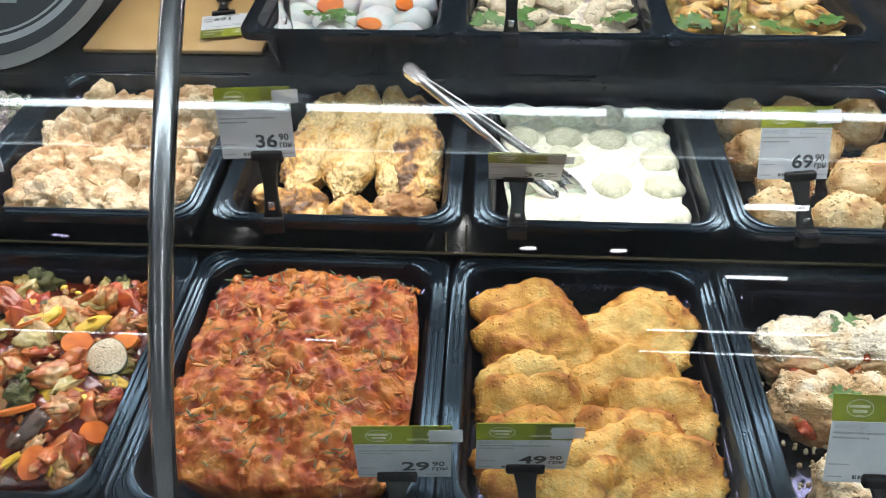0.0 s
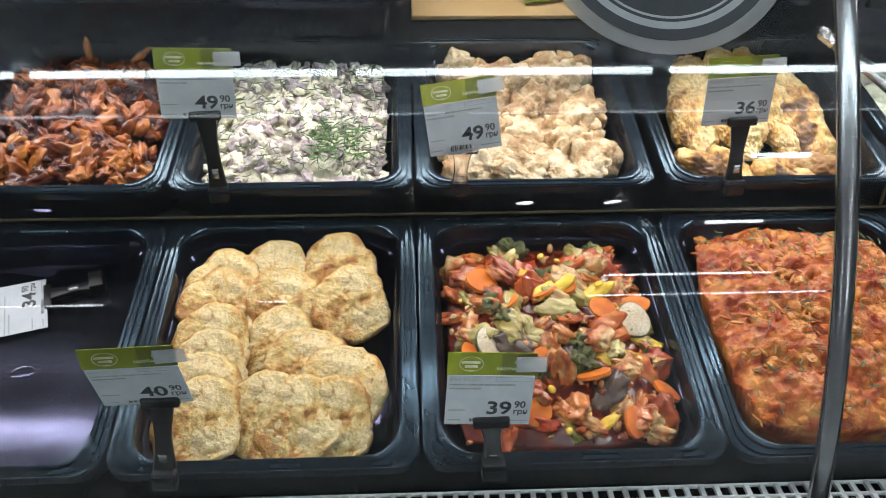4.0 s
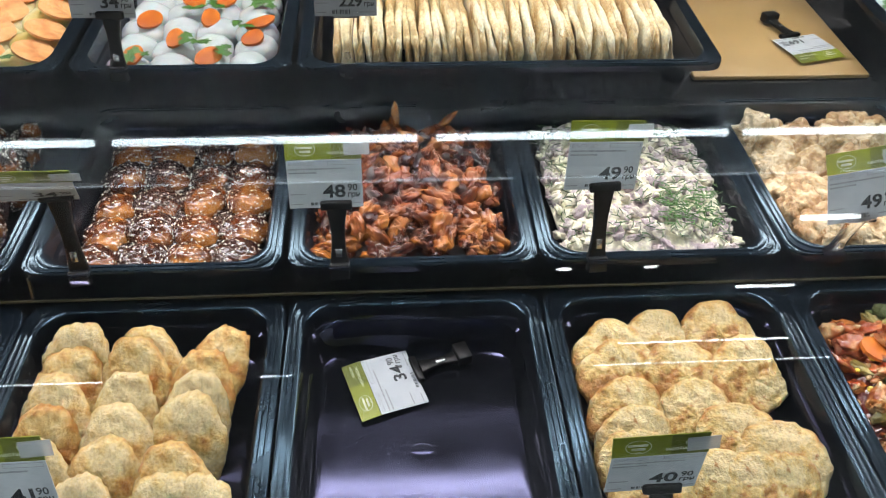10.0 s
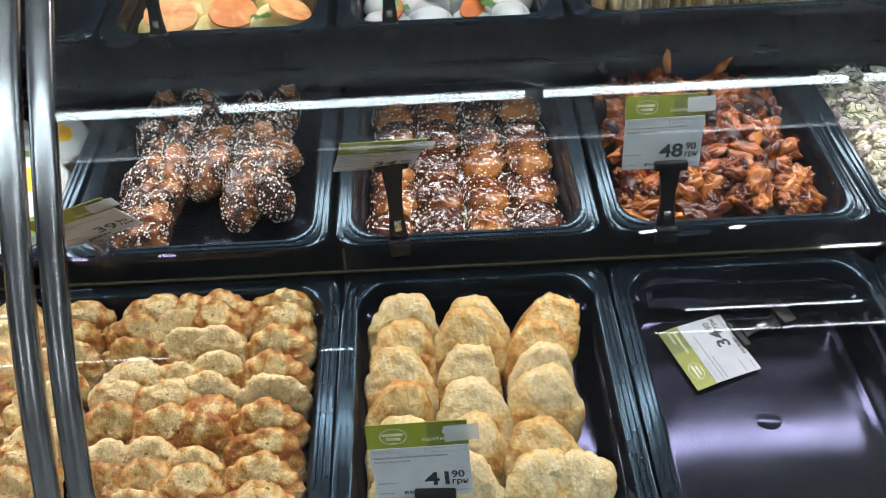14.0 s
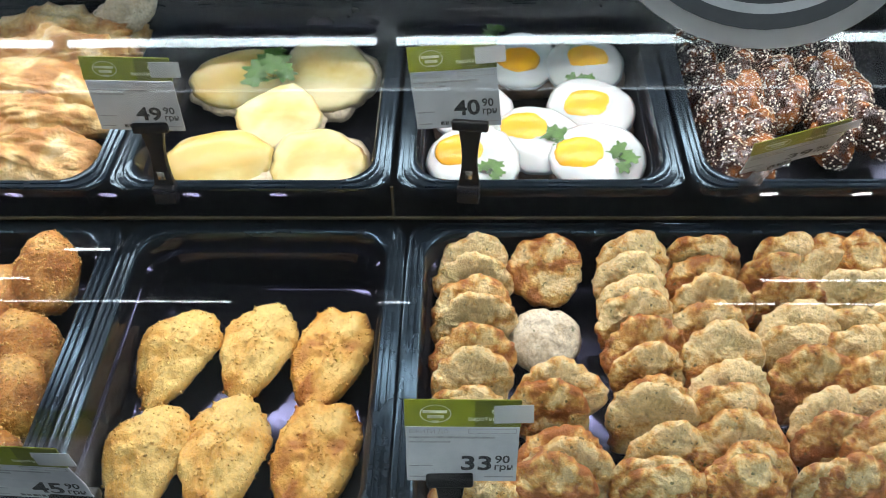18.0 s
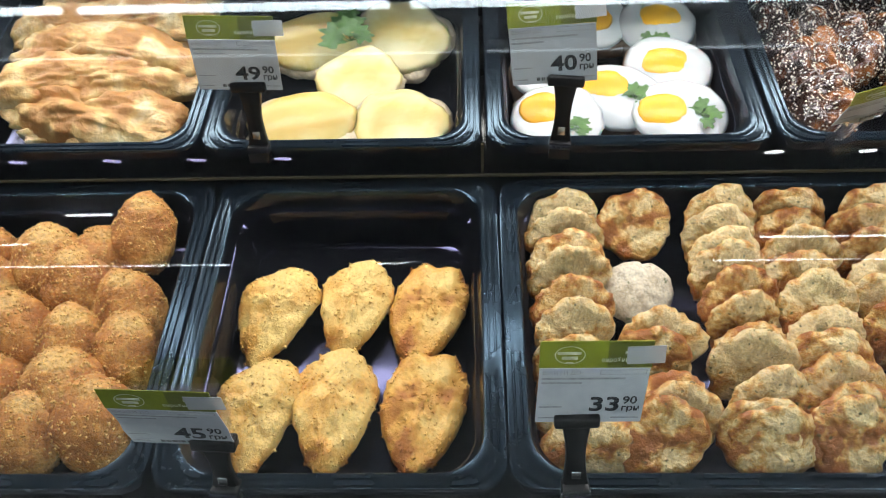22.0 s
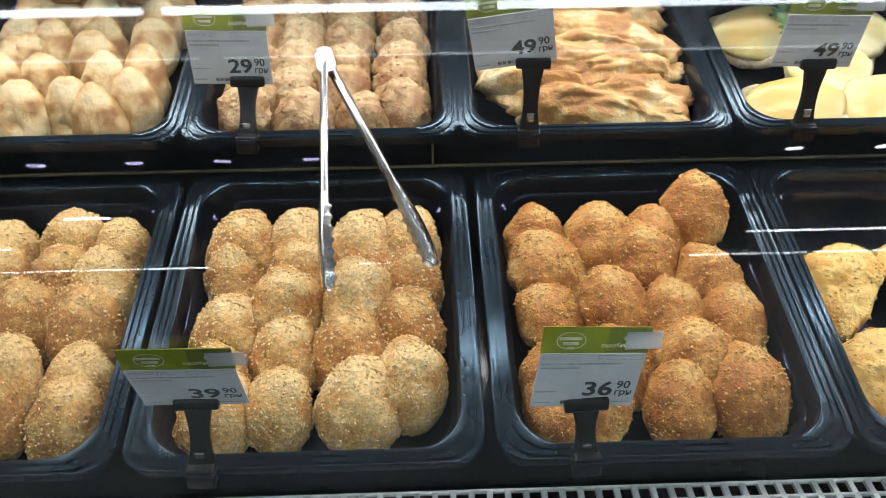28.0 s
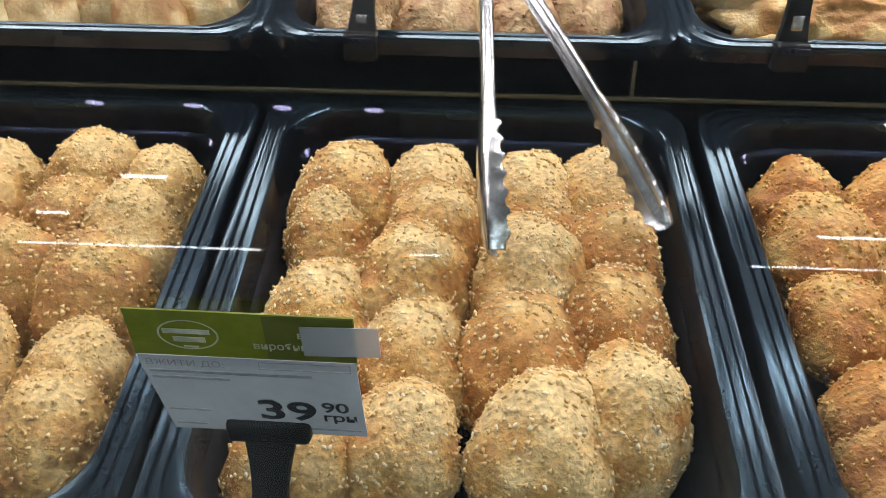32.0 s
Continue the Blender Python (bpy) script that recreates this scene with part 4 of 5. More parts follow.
# bakes with a grated topping
for i, (du, v, rz) in enumerate(((-0.03, 0.225, 4), (-0.02, 0.150, -3), (0.0, 0.06, 2))):
    e = empty("cheese_bake", "oblong bake under grated cheese with red filling", "bake", on("low", 1.5 * P + du, v, -0.052, 0, 0, rz), "bakes in the pan")
    linked("filling", blob("filling", 5, (0.090, 0.034, 0.020), 0.007, 50, 40 + i, MINCE, square=0.5, fine=0.002), None, e, "browned meat filling")
    linked("tomato_filling", joined("tomato_filling", region_scatter(64 + i, 26, 0.07, -0.036, 0.0, lambda u, v: 0.008, (0.012, 0.006, 0.005), 40, 3, 0.4, 0.004), PEPPER), None, e, "red tomato filling")
    top = linked("topping", blob("topping", 5, (0.086, 0.027, 0.011), 0.010, 55, 50 + i, CASS, square=0.45, fine=0.003, crumbs=700), None, e, "pale grated cheese")
    top.location = (0, 0.006, 0.017)
    linked("crumbs", joined("crumbs", region_scatter(60 + i, 190, 0.1, -0.05, 0.045, lambda u, v: -0.008, (0.003, 0.0022, 0.0018), 180, 1, 0.2, 0.002), CASS), None, e)
parsley("low", 1.5 * P - 0.01, 0.235, -0.016, 0.9, 40, 1)
parsley("low", 1.5 * P - 0.04, 0.145, -0.016, 0.6, -20, 2)

# schnitzels in two columns
SCHN = [(flat_piece("schnitzel", SCHNITZEL, 320, 0.056 + 0.004 * (k % 2), 0.046, 0.013, 70 + k, 0.15, 0.0034, 0.05, rings=17, seg=64, warp=0.012, freq=55), None) for k in range(4)]
leaning("low", 0.5 * P, ((-0.066, 0.272), (0.066, 0.262), (-0.061, 0.240), (0.048, 0.244), (-0.066, 0.172), (0.034, 0.182), (-0.060, 0.148), (0.086, 0.148), (0.028, 0.112), (-0.072, 0.088), (0.080, 0.082), (-0.050, 0.055), (0.030, 0.060)),
        SCHN, "schnitzel", "golden breaded schnitzel in a crisp crust", "schnitzel", 0.046, 36, 71, top=0.004)

# meat in tomato sauce
tm = mound(-0.02, 0.012, 0.125, 0.0, 0.30)
e = empty("tomato_meat", "heaped meat rolls in glossy tomato sauce with herbs", "meat dish", on("low", -0.5 * P, 0, 0), "", "stuff")
linked("sauce_mass", field("sauce_mass", 0.114, 0.018, 0.285, lambda u, v: tm(u, v) + 0.010 * abs(math.sin(v * 52 + 1.5 * math.sin(u * 20))) - 0.004 * (abs(math.sin(u * 26 + 0.6)) < 0.12), 0.0065, 80, 3, TOMATO, 140, 160), None, e)
linked("shreds", joined("shreds", region_scatter(31, 380, 0.104, 0.028, 0.274, lambda u, v: tm(u, v) + 0.0045, (0.0065, 0.0016, 0.0012), 9, 2, 0.5, 0.0025), SHREDS), None, e, "shreds of onion and carrot in sauce")
linked("mince", joined("mince", region_scatter(46, 150, 0.104, 0.028, 0.274, lambda u, v: tm(u, v) + 0.005, (0.0062, 0.0045, 0.003), 30, 3, 0.5, 0.003), TOMATO), None, e)
vs, fs = strands(32, 170, 0.1, 0.03, 0.27, lambda u, v: tm(u, v) + 0.012, 0.009, 0.0007)
linked("dill", joined("dill", [(list(map(Vector, vs)), fs, Matrix())], DILL), None, e, "chopped green dill")

# vegetable stew
sm = mound(-0.04, -0.008, 0.12, 0.0, 0.30)
e = empty("vegetable_stew", "glossy red stew of mixed vegetables", "stew", on("low", -1.5 * P, 0, 0), "", "stuff")
linked("stew_mass", field("stew_mass", 0.112, 0.018, 0.285, lambda u, v: sm(u, v) + 0.001, 0.003, 50, 8, BROTH), None, e)
linked("meat_lumps", joined("meat_lumps", region_scatter(33, 46, 0.1, 0.035, 0.265, sm, (0.019, 0.013, 0.009), 60, 4, 0.45, 0.005), STEW), None, e)
linked("tomato_lumps", joined("tomato_lumps", region_scatter(48, 34, 0.1, 0.03, 0.27, lambda u, v: sm(u, v) + 0.002, (0.018, 0.012, 0.007), 50, 4, 0.4, 0.005), PEPPER), None, e, "soft red tomato pieces")
linked("marrow_lumps", joined("marrow_lumps", region_scatter(34, 26, 0.1, 0.03, 0.265, lambda u, v: sm(u, v) + 0.004, (0.019, 0.0095, 0.0065), 40, 4, 0.35, 0.005), MARROW), None, e, "pale green stewed marrow")
linked("pepper_strips", joined("pepper_strips", region_scatter(35, 9, 0.1, 0.03, 0.25, lambda u, v: sm(u, v) + 0.006, (0.019, 0.007, 0.004), 40, 3, 0.4, 0.005), CORN), None, e, "yellow pepper strips")
linked("aubergine_lumps", joined("aubergine_lumps", region_scatter(49, 6, 0.09, 0.04, 0.25, lambda u, v: sm(u, v) + 0.005, (0.02, 0.011, 0.006), 40, 4, 0.4, 0.004), AUBERGINE), None, e, "dark stewed aubergine")
broc = region_scatter(36, 9, 0.09, 0.05, 0.27, lambda u, v: sm(u, v) + 0.006, (0.011, 0.011, 0.009), 40, 4, 0.9, 0.003)
linked("sweetcorn", joined("sweetcorn", region_scatter(43, 16, 0.1, 0.03, 0.27, lambda u, v: sm(u, v) + 0.008, (0.004, 0.0035, 0.0025), 40, 2, 0.1, 0.003), CORN), None, e, "yellow corn kernels")
linked("broccoli", joined("broccoli", broc, BROCCOLI), None, e, "dark green broccoli")
rng = random.Random(8)
linked("chopped_bits", joined("chopped_bits", region_scatter(47, 170, 0.106, 0.026, 0.276, lambda u, v: sm(u, v) + 0.005, (0.0045, 0.0032, 0.0024), 60, 2, 0.5, 0.004), STEW), None, e)
COINS = [slice_mesh("carrot_slice", 0.0165, 0.0048, CARROT, s, 1) for s in range(3)]
for i, (u, v) in enumerate(((-0.043, 0.178), (-0.005, 0.190), (0.018, 0.202), (0.052, 0.168), (0.092, 0.182), (-0.082, 0.120), (-0.057, 0.100), (-0.019, 0.103), (0.100, 0.076), (-0.070, 0.215), (0.03, 0.085), (-0.03, 0.05), (0.06, 0.04))):
    s = rng.uniform(0.8, 1.08)
    thing("carrot_slice", COINS[i % 3], None, on("low", -1.5 * P + u, v, sm(u, v) + 0.010, rng.uniform(5, 40), rng.uniform(-25, 25), rng.uniform(0, 360)) @ Matrix.Diagonal((s, s * rng.uniform(0.7, 1), s, 1)), "ridged orange carrot slice in the stew", "carrot", "carrot slices")
FLESH, SKIN = slice_mesh("flesh", 0.0185, 0.0062, PATTY_W, 4), slice_mesh("skin", 0.0195, 0.0052, BROCCOLI, 4)
for u, v, a in ((0.083, 0.160, 20), (-0.066, 0.128, 50)):
    t = empty("marrow_slice", "pale round marrow slice with dark green skin", "marrow", on("low", -1.5 * P + u, v, sm(u, v) + 0.008, 22, 8, a), "marrow slices")
    linked("flesh", FLESH, None, t)
    linked("skin", SKIN, None, t, "dark green skin")

# round fritters
FRIT = [(flat_piece("fritter", FRITTER, 0, 0.042, 0.041, 0.010, 90 + k, 0.09, 0.0030, 0.1, rings=16, seg=64, warp=0.009, freq=130), None) for k in range(5)]
leaning("low", -2.5 * P, ((-0.082, 0.262), (-0.016, 0.275), (0.050, 0.285), (-0.080, 0.232), (-0.004, 0.231), (0.064, 0.232), (-0.082, 0.183), (0.000, 0.179), (-0.086, 0.148), (0.028, 0.148), (-0.084, 0.122), (0.063, 0.125), (-0.006, 0.095), (0.058, 0.088), (-0.082, 0.075), (0.02, 0.064)),
        FRIT, "fritter", "round golden fritter fried in egg", "fritter", 0.040, 24, 91, wob=5, top=-0.006)

# fillets in three rows
FILS = [(flat_piece("chicken_fillet", FILLET, 0, 0.035, 0.050, 0.014, 110 + k, 0.10, 0.0030, 0.4, rings=15, seg=64, freq=100, tear=0.0, warp=0.008), None) for k in range(5)]
leaning("low", -4.5 * P, ((-0.074, 0.270), (-0.006, 0.266), (0.086, 0.262), (-0.080, 0.242), (-0.008, 0.246), (0.060, 0.234), (-0.083, 0.208), (-0.010, 0.206), (0.056, 0.200), (-0.086, 0.165), (-0.014, 0.168), (0.060, 0.171), (-0.080, 0.125), (-0.018, 0.130), (0.046, 0.122), (-0.076, 0.088), (-0.020, 0.086), (0.040, 0.085), (0.085, 0.077)),
        FILS, "chicken_fillet", "pale egg-coated chicken fillet", "fillet", 0.047, 42, 111, {2: -34, 18: -30, 3: 12}, wob=8)

# chicken patties shingled in eight columns
PATS = [(flat_piece("chicken_patty", PATTY, 0, 0.0365, 0.0345, 0.0105, 130 + k, 0.16, 0.0030, 0.12, rings=13, seg=56, warp=0.010, freq=120), None) for k in range(7)]
rng = random.Random(12)
tips = []
for i, (c, n) in enumerate(((-0.216, 10), (-0.144, 10), (-0.066, 11), (0.003, 10), (0.076, 10), (0.117, 10), (0.153, 11), (0.225, 10))):
    tips += [(c + rng.uniform(-0.007, 0.007) + (0.012 if j == 0 else 0) * (i in (2, 3, 4)), 0.302 - 0.26 * j / (n - 1) + rng.uniform(-0.006, 0.006)) for j in range(n) if not (i == 1 and j in (1, 2, 3, 4))]
leaning("low", -6.0 * P, tips, PATS, "chicken_patty", "browned chicken patty flecked with herbs", "patty", 0.0345, 50, 131, wob=12)
thing("chicken_patty", flat_piece("chicken_patty", PATTY_W, 0, 0.033, 0.032, 0.012, 139, 0.10, 0.0018, 0.3), None, on("low", -6.0 * P - 0.149, 0.198, -0.040, 24, 0, 20), "pale unbrowned chicken patty", "patty", "patties in the wide pan")

# six breaded fillets
BREAD6 = [flat_piece("breaded_fillet", SCHNITZEL, 420, 0.040, 0.056, 0.015, 150 + k, 0.11, 0.0034, 0.45, rings=19, seg=72, tear=0.5, warp=0.012, freq=85) for k in range(3)]
for i, (u, v, rz, s) in enumerate(((-0.073, 0.186, -17, 1.0), (0.005, 0.196, -12, 0.96), (0.074, 0.187, -15, 1.02), (-0.080, 0.080, -8, 1.0), (-0.006, 0.085, -4, 1.06), (0.070, 0.086, -10, 1.06))):
    thing("breaded_fillet", BREAD6[i % 3], None, on("low", -7.5 * P + u, v, -0.044, 6, 0, rz) @ Matrix.Diagonal((s, s, s, 1)), "golden breaded chicken fillet", "fillet", "six breaded fillets")

# breaded cutlets
ORANGE = oval_kinds("breaded_cutlet", [CRUMB_O], (0.0335, 0.0395, 0.028), 210, 0.1, own=CRUMBS_O)
leaning("low", -8.5 * P, ((-0.084, 0.258), (-0.019, 0.256), (0.030, 0.257), (0.081, 0.278), (-0.105, 0.222), (0.017, 0.228), (0.084, 0.201), (-0.102, 0.157), (-0.035, 0.170), (0.032, 0.163), (0.084, 0.156), (-0.036, 0.116), (0.035, 0.116), (0.083, 0.090), (-0.085, 0.100), (-0.048, 0.064), (0.017, 0.076), (-0.09, 0.06)),
        ORANGE, "breaded_cutlet", "orange-brown oval breaded cutlet", "cutlet", 0.0395, 42, 211, {3: -14, 4: 38, 7: 66, 8: 32, 11: 22, 12: 12, 13: 12, 10: -8, 6: 24}, {3: 0.026}, {4: 1.1, 13: 1.1, 8: 1.08, 3: 0.98}, top=-0.010)
SESAME = oval_kinds("sesame_cutlet", [CRUMB], (0.0335, 0.0405, 0.0285), 230, 0.15, seeds=70, own=CRUMBS)
leaning("low", -9.52 * P, ((-0.084, 0.252), (-0.028, 0.258), (0.033, 0.254), (0.082, 0.258), (-0.084, 0.220), (-0.022, 0.218), (0.037, 0.232), (0.092, 0.207), (-0.084, 0.157), (-0.027, 0.181), (0.033, 0.187), (0.096, 0.155), (-0.085, 0.112), (-0.025, 0.134), (0.029, 0.138), (0.091, 0.100), (-0.084, 0.070), (-0.027, 0.081), (0.038, 0.083)),
        SESAME, "sesame_cutlet", "golden breaded cutlet with sesame seeds", "cutlet", 0.0415, 46, 231, {11: -8, 15: -4, 7: -6}, top=-0.010)
PALES = oval_kinds("breaded_cutlet", [CRUMB_P], (0.0335, 0.041, 0.028), 250, 0.17, own=CRUMBS)
for c in (-10.53, -11.55):
    leaning("low", c * P, ((-0.088, 0.258), (-0.018, 0.259), (0.040, 0.262), (0.094, 0.262), (-0.094, 0.226), (-0.020, 0.224), (0.038, 0.220), (0.090, 0.216), (-0.092, 0.170), (-0.032, 0.160), (0.014, 0.178), (0.090, 0.166), (-0.080, 0.112), (-0.026, 0.112), (0.030, 0.116), (0.086, 0.116), (-0.070, 0.072), (0.022, 0.073), (0.086, 0.062)),
            PALES, "breaded_cutlet", "pale brown oval breaded cutlet", "cutlet", 0.042, 44, 251, {10: 20, 11: 18, 14: -14, 15: -8}, top=-0.010)

# ---- middle tier, from right to left ----
MID = {"buns": 0.436, "cream": 0.1585, "fish": -0.1285, "batter": -0.416, "salad": -0.6935, "dark": -0.970, "balls": -1.251, "sesame": -1.5335, "eggs": -1.8125, "cheese": -2.0925, "folded": -2.3695, "round": -2.642, "pale": -2.915, "more": -3.19}
for key, words in (("buns", "black glossy food pan of round breaded balls"), ("cream", "black food pan filled with meatballs in cream sauce"), ("fish", "black glossy food pan of fried fish pieces"), ("batter", "black glossy food pan of battered chicken lumps"),
                   ("salad", "black glossy food pan of creamy dill salad"), ("dark", "black glossy food pan of dark glazed chicken strips"), ("balls", "black food pan of glazed balls in dark sauce"), ("sesame", "black food pan of dark glazed meat with sesame"),
                   ("eggs", "black glossy food pan of patties under fried eggs"), ("cheese", "black glossy food pan of cheese-topped cutlets"), ("folded", "black glossy food pan of folded battered meat"), ("round", "black glossy food pan of round browned cutlets"),
                   ("pale", "black glossy food pan of pale oval cutlets"), ("more", "black glossy food pan of pale oval cutlets")):
    pan("mid", MID[key], words)

BUNS = [blob("breaded_ball", 5, (0.034, 0.034, 0.031), 0.005, 36, 300 + s, BUNM, fine=0.0015, crumbs=260) for s in range(3)]
for i, (u, v, w) in enumerate(((-0.08, 0.25, -0.03), (-0.01, 0.25, -0.03), (0.07, 0.25, -0.032), (-0.078, 0.18, -0.032), (0.0, 0.185, -0.03), (0.075, 0.15, -0.03), (-0.05, 0.12, -0.03), (-0.075, 0.05, -0.035), (0.0, 0.055, -0.033), (0.07, 0.05, -0.035), (0.03, 0.11, -0.02))):
    thing("breaded_ball", BUNS[i % 3], None, on("mid", MID["buns"] + u, v, w, i * 40, i * 23, i * 71), "round pale golden breaded ball", "breaded ball", "breaded balls in the pan")

e = empty("cream_dish", "meatballs lying in pale green-white cream sauce", "creamy dish", on("mid", MID["cream"], 0, 0), "", "stuff")
linked("cream_sauce", field("cream_sauce", 0.110, 0.020, 0.285, lambda u, v: -0.024, 0.0012, 30, 5, CREAM, 40, 40), None, e)
rng = random.Random(14)
MB = [blob("meatball", 4, (0.0255, 0.024, 0.013), 0.003, 60, 320 + k, CREAMB) for k in range(3)]
MBW = [blob("meatball", 4, (0.0255, 0.024, 0.0115), 0.003, 60, 325 + k, CREAM) for k in range(2)]
for j in range(5):
    for i in range(4):
        me = (MB if j in (1, 2, 3) and (i + j) % 4 else MBW)[(i + j) % 2]
        thing("meatball", me, None, on("mid", MID["cream"] - 0.079 + i * 0.053 + rng.uniform(-0.005, 0.005), 0.255 - j * 0.051 + rng.uniform(-0.005, 0.005), -0.0275, 0, 0, rng.uniform(0, 360)), "meatball coated in cream sauce", "meatball", "meatballs in cream")

FISHM = [blob("fried_fish", 6, (0.032, 0.108, 0.023), 0.010, 26, 340 + s, FISH, taper=0.12, fine=0.0034) for s in range(4)]
for i, (u, v, w, lean, rz) in enumerate(((-0.055, 0.18, -0.030, 8, -8), (-0.005, 0.185, -0.022, 8, -4), (0.045, 0.185, -0.026, 8, 3), (0.088, 0.17, -0.028, 6, 6))):
    thing("fried_fish", FISHM[i], None, on("mid", MID["fish"] + u, v, w, lean, 0, rz), "long piece of browned fried fish", "fish", "fried fish in the pan")
for i, (u, v, rz) in enumerate(((-0.088, 0.06, 70), (-0.045, 0.055, 20), (0.02, 0.045, 75), (0.07, 0.055, 95))):
    thing("fried_fish", blob("fried_fish", 5, (0.024, 0.036, 0.018), 0.009, 40, 350 + i, FISH if i < 3 else FRIED, fine=0.003), None, on("mid", MID["fish"] + u, v, -0.034, 8, 0, rz), "short battered end of fried fish", "fish", "fried fish in the pan")

BATT = [blob("battered_chicken", 5, (0.034, 0.039, 0.021), 0.013, 44, 360 + s, BATTER, fine=0.0034) for s in range(5)]
rng = random.Random(15)
for j in range(6):
    for i in range(5):
        thing("battered_chicken", BATT[rng.randrange(5)], None, on("mid", MID["batter"] - 0.086 + i * 0.043 + rng.uniform(-0.008, 0.008), 0.26 - j * 0.043 + rng.uniform(-0.008, 0.008), -0.03 + rng.uniform(-0.006, 0.008), rng.uniform(0, 50), rng.uniform(-30, 30), rng.uniform(0, 360)), "pale lump of chicken in egg batter", "battered chicken", "battered chicken lumps")

dm = mound(-0.03, -0.006, 0.118, 0.0, 0.30)
e = empty("dill_salad", "creamy white and lilac salad strewn with dill", "salad", on("mid", MID["salad"], 0, 0), "", "stuff")
linked("salad_mass", field("salad_mass", 0.110, 0.02, 0.284, lambda u, v: dm(u, v) - 0.006, 0.006, 70, 21, SALAD), None, e)
linked("salad_chunks", joined("salad_chunks", region_scatter(37, 420, 0.104, 0.028, 0.276, dm, (0.009, 0.0065, 0.004), 60, 3, 0.6, 0.003), SALAD), None, e)
vs, fs = strands(38, 400, 0.104, 0.028, 0.276, lambda u, v: dm(u, v) + 0.006, 0.011, 0.0006)
linked("dill", joined("dill", [(list(map(Vector, vs)), fs, Matrix())], DILL), None, e, "dark green dill threads")
vs, fs = strands(39, 160, 0.03, 0.05, 0.11, lambda u, v: dm(u, v) + 0.008, 0.011, 0.0007)
linked("fresh_dill", joined("fresh_dill", [([Vector((a + 0.05, b, c)) for a, b, c in vs], fs, Matrix())], HERB), None, e, "fresh bright dill")

km = mound(-0.04, 0.004, 0.118, 0.005, 0.295)
e = empty("glazed_chicken", "heaped dark sticky glazed chicken strips", "chicken dish", on("mid", MID["dark"], 0, 0), "", "stuff")
linked("glaze_mass", field("glaze_mass", 0.105, 0.022, 0.282, lambda u, v: km(u, v) - 0.012, 0.006, 60, 23, SAUCE, 40, 48), None, e)
linked("chicken_strips", joined("chicken_strips", region_scatter(40, 210, 0.102, 0.06, 0.276, km, (0.0155, 0.0085, 0.0075), 60, 4, 0.45, 0.006), GLAZE), None, e)
spikes = [(blob_points(3, (0.0075, 0.017, 0.006), 0.0025, 60, 41 + k, 0, 0.6)[0], ico(3)[1], pose(u, v, w, rx, 0, rz)) for k, (u, v, w, rx, rz) in enumerate(((-0.015, 0.275, 0.010, 60, 10), (0.055, 0.27, 0.002, 25, -60), (-0.09, 0.25, -0.01, 10, 70), (0.09, 0.05, -0.02, 10, -10)))]
linked("front_strips", joined("front_strips", region_scatter(44, 75, 0.102, 0.028, 0.085, km, (0.017, 0.009, 0.008), 50, 4, 0.45, 0.005) + region_scatter(45, 18, 0.102, 0.085, 0.276, lambda u, v: km(u, v) + 0.004, (0.015, 0.008, 0.007), 50, 3, 0.5, 0.005), GLAZE_O), None, e, "orange-brown glazed strips")
linked("upright_strips", joined("upright_strips", spikes, GLAZE_O), None, e)

e = empty("dark_sauce_layer", "dark sticky sauce sprinkled with sesame around the balls", "sauce", on("mid", MID["balls"], 0, 0), "", "stuff")
linked("sauce", field("sauce", 0.108, 0.02, 0.284, lambda u, v: -0.043, 0.0035, 70, 25, SAUCE, 70, 70), None, e)
rng = random.Random(16)
grains = []
for i in range(800):
    grains.append((*ico(1), pose(rng.uniform(-0.103, 0.103), rng.uniform(0.03, 0.275), -0.0415, 0, 0, rng.uniform(0, 360)) @ Matrix.Diagonal((0.0010, 0.0018, 0.0010, 1))))
linked("sesame_seeds", joined("sesame_seeds", grains, SEED_W), None, e, "scattered white sesame seeds")
cutlets("mid", MID["balls"], "glazed_ball", "shiny brown glazed ball dotted with sesame", [BALLM], (0.0275, 0.0262, 0.0155), 4, 5, 0.256, -0.0505, -0.043, 6, 400, 0.082, 90, SEED_W, 5, 0.004, 45, fine=0.0006, taper=0.0, category="glazed ball", jitter=0.003)

rng = random.Random(17)
DRUM = []
for s in range(4):
    pts, fs = blob_points(5, (0.026, 0.037, 0.023), 0.006, 40, 420 + s, 0.0006, 0.3)
    me = mesh_of("glazed_meat", pts, fs)
    me.materials.append(GLAZED)
    DRUM.append((me, seeds_mesh("sesame_seeds", pts, 210, 420 + s, SEED_W, 0.0015, -0.1)))
for j in range(6):
    for i, c in enumerate((-0.088, -0.052, -0.018, 0.028, 0.062) if j < 5 else (-0.092, -0.058, 0.05)):
        if i == 2 and j > 3:
            continue
        me, sd = DRUM[rng.randrange(4)]
        ob = thing("glazed_meat", me, None, on("mid", MID["sesame"] + c + rng.uniform(-0.008, 0.008), 0.27 - j * 0.043 + rng.uniform(-0.006, 0.006), -0.030 + rng.uniform(-0.004, 0.006), 25 + rng.uniform(-15, 15), rng.uniform(-20, 20), rng.uniform(-40, 40)), "dark glazed meat piece thick with sesame", "glazed meat", "sesame-glazed meat pieces")
        tagged(linked("sesame_seeds", sd, None, ob, "dense white sesame seeds"), kind="stuff")


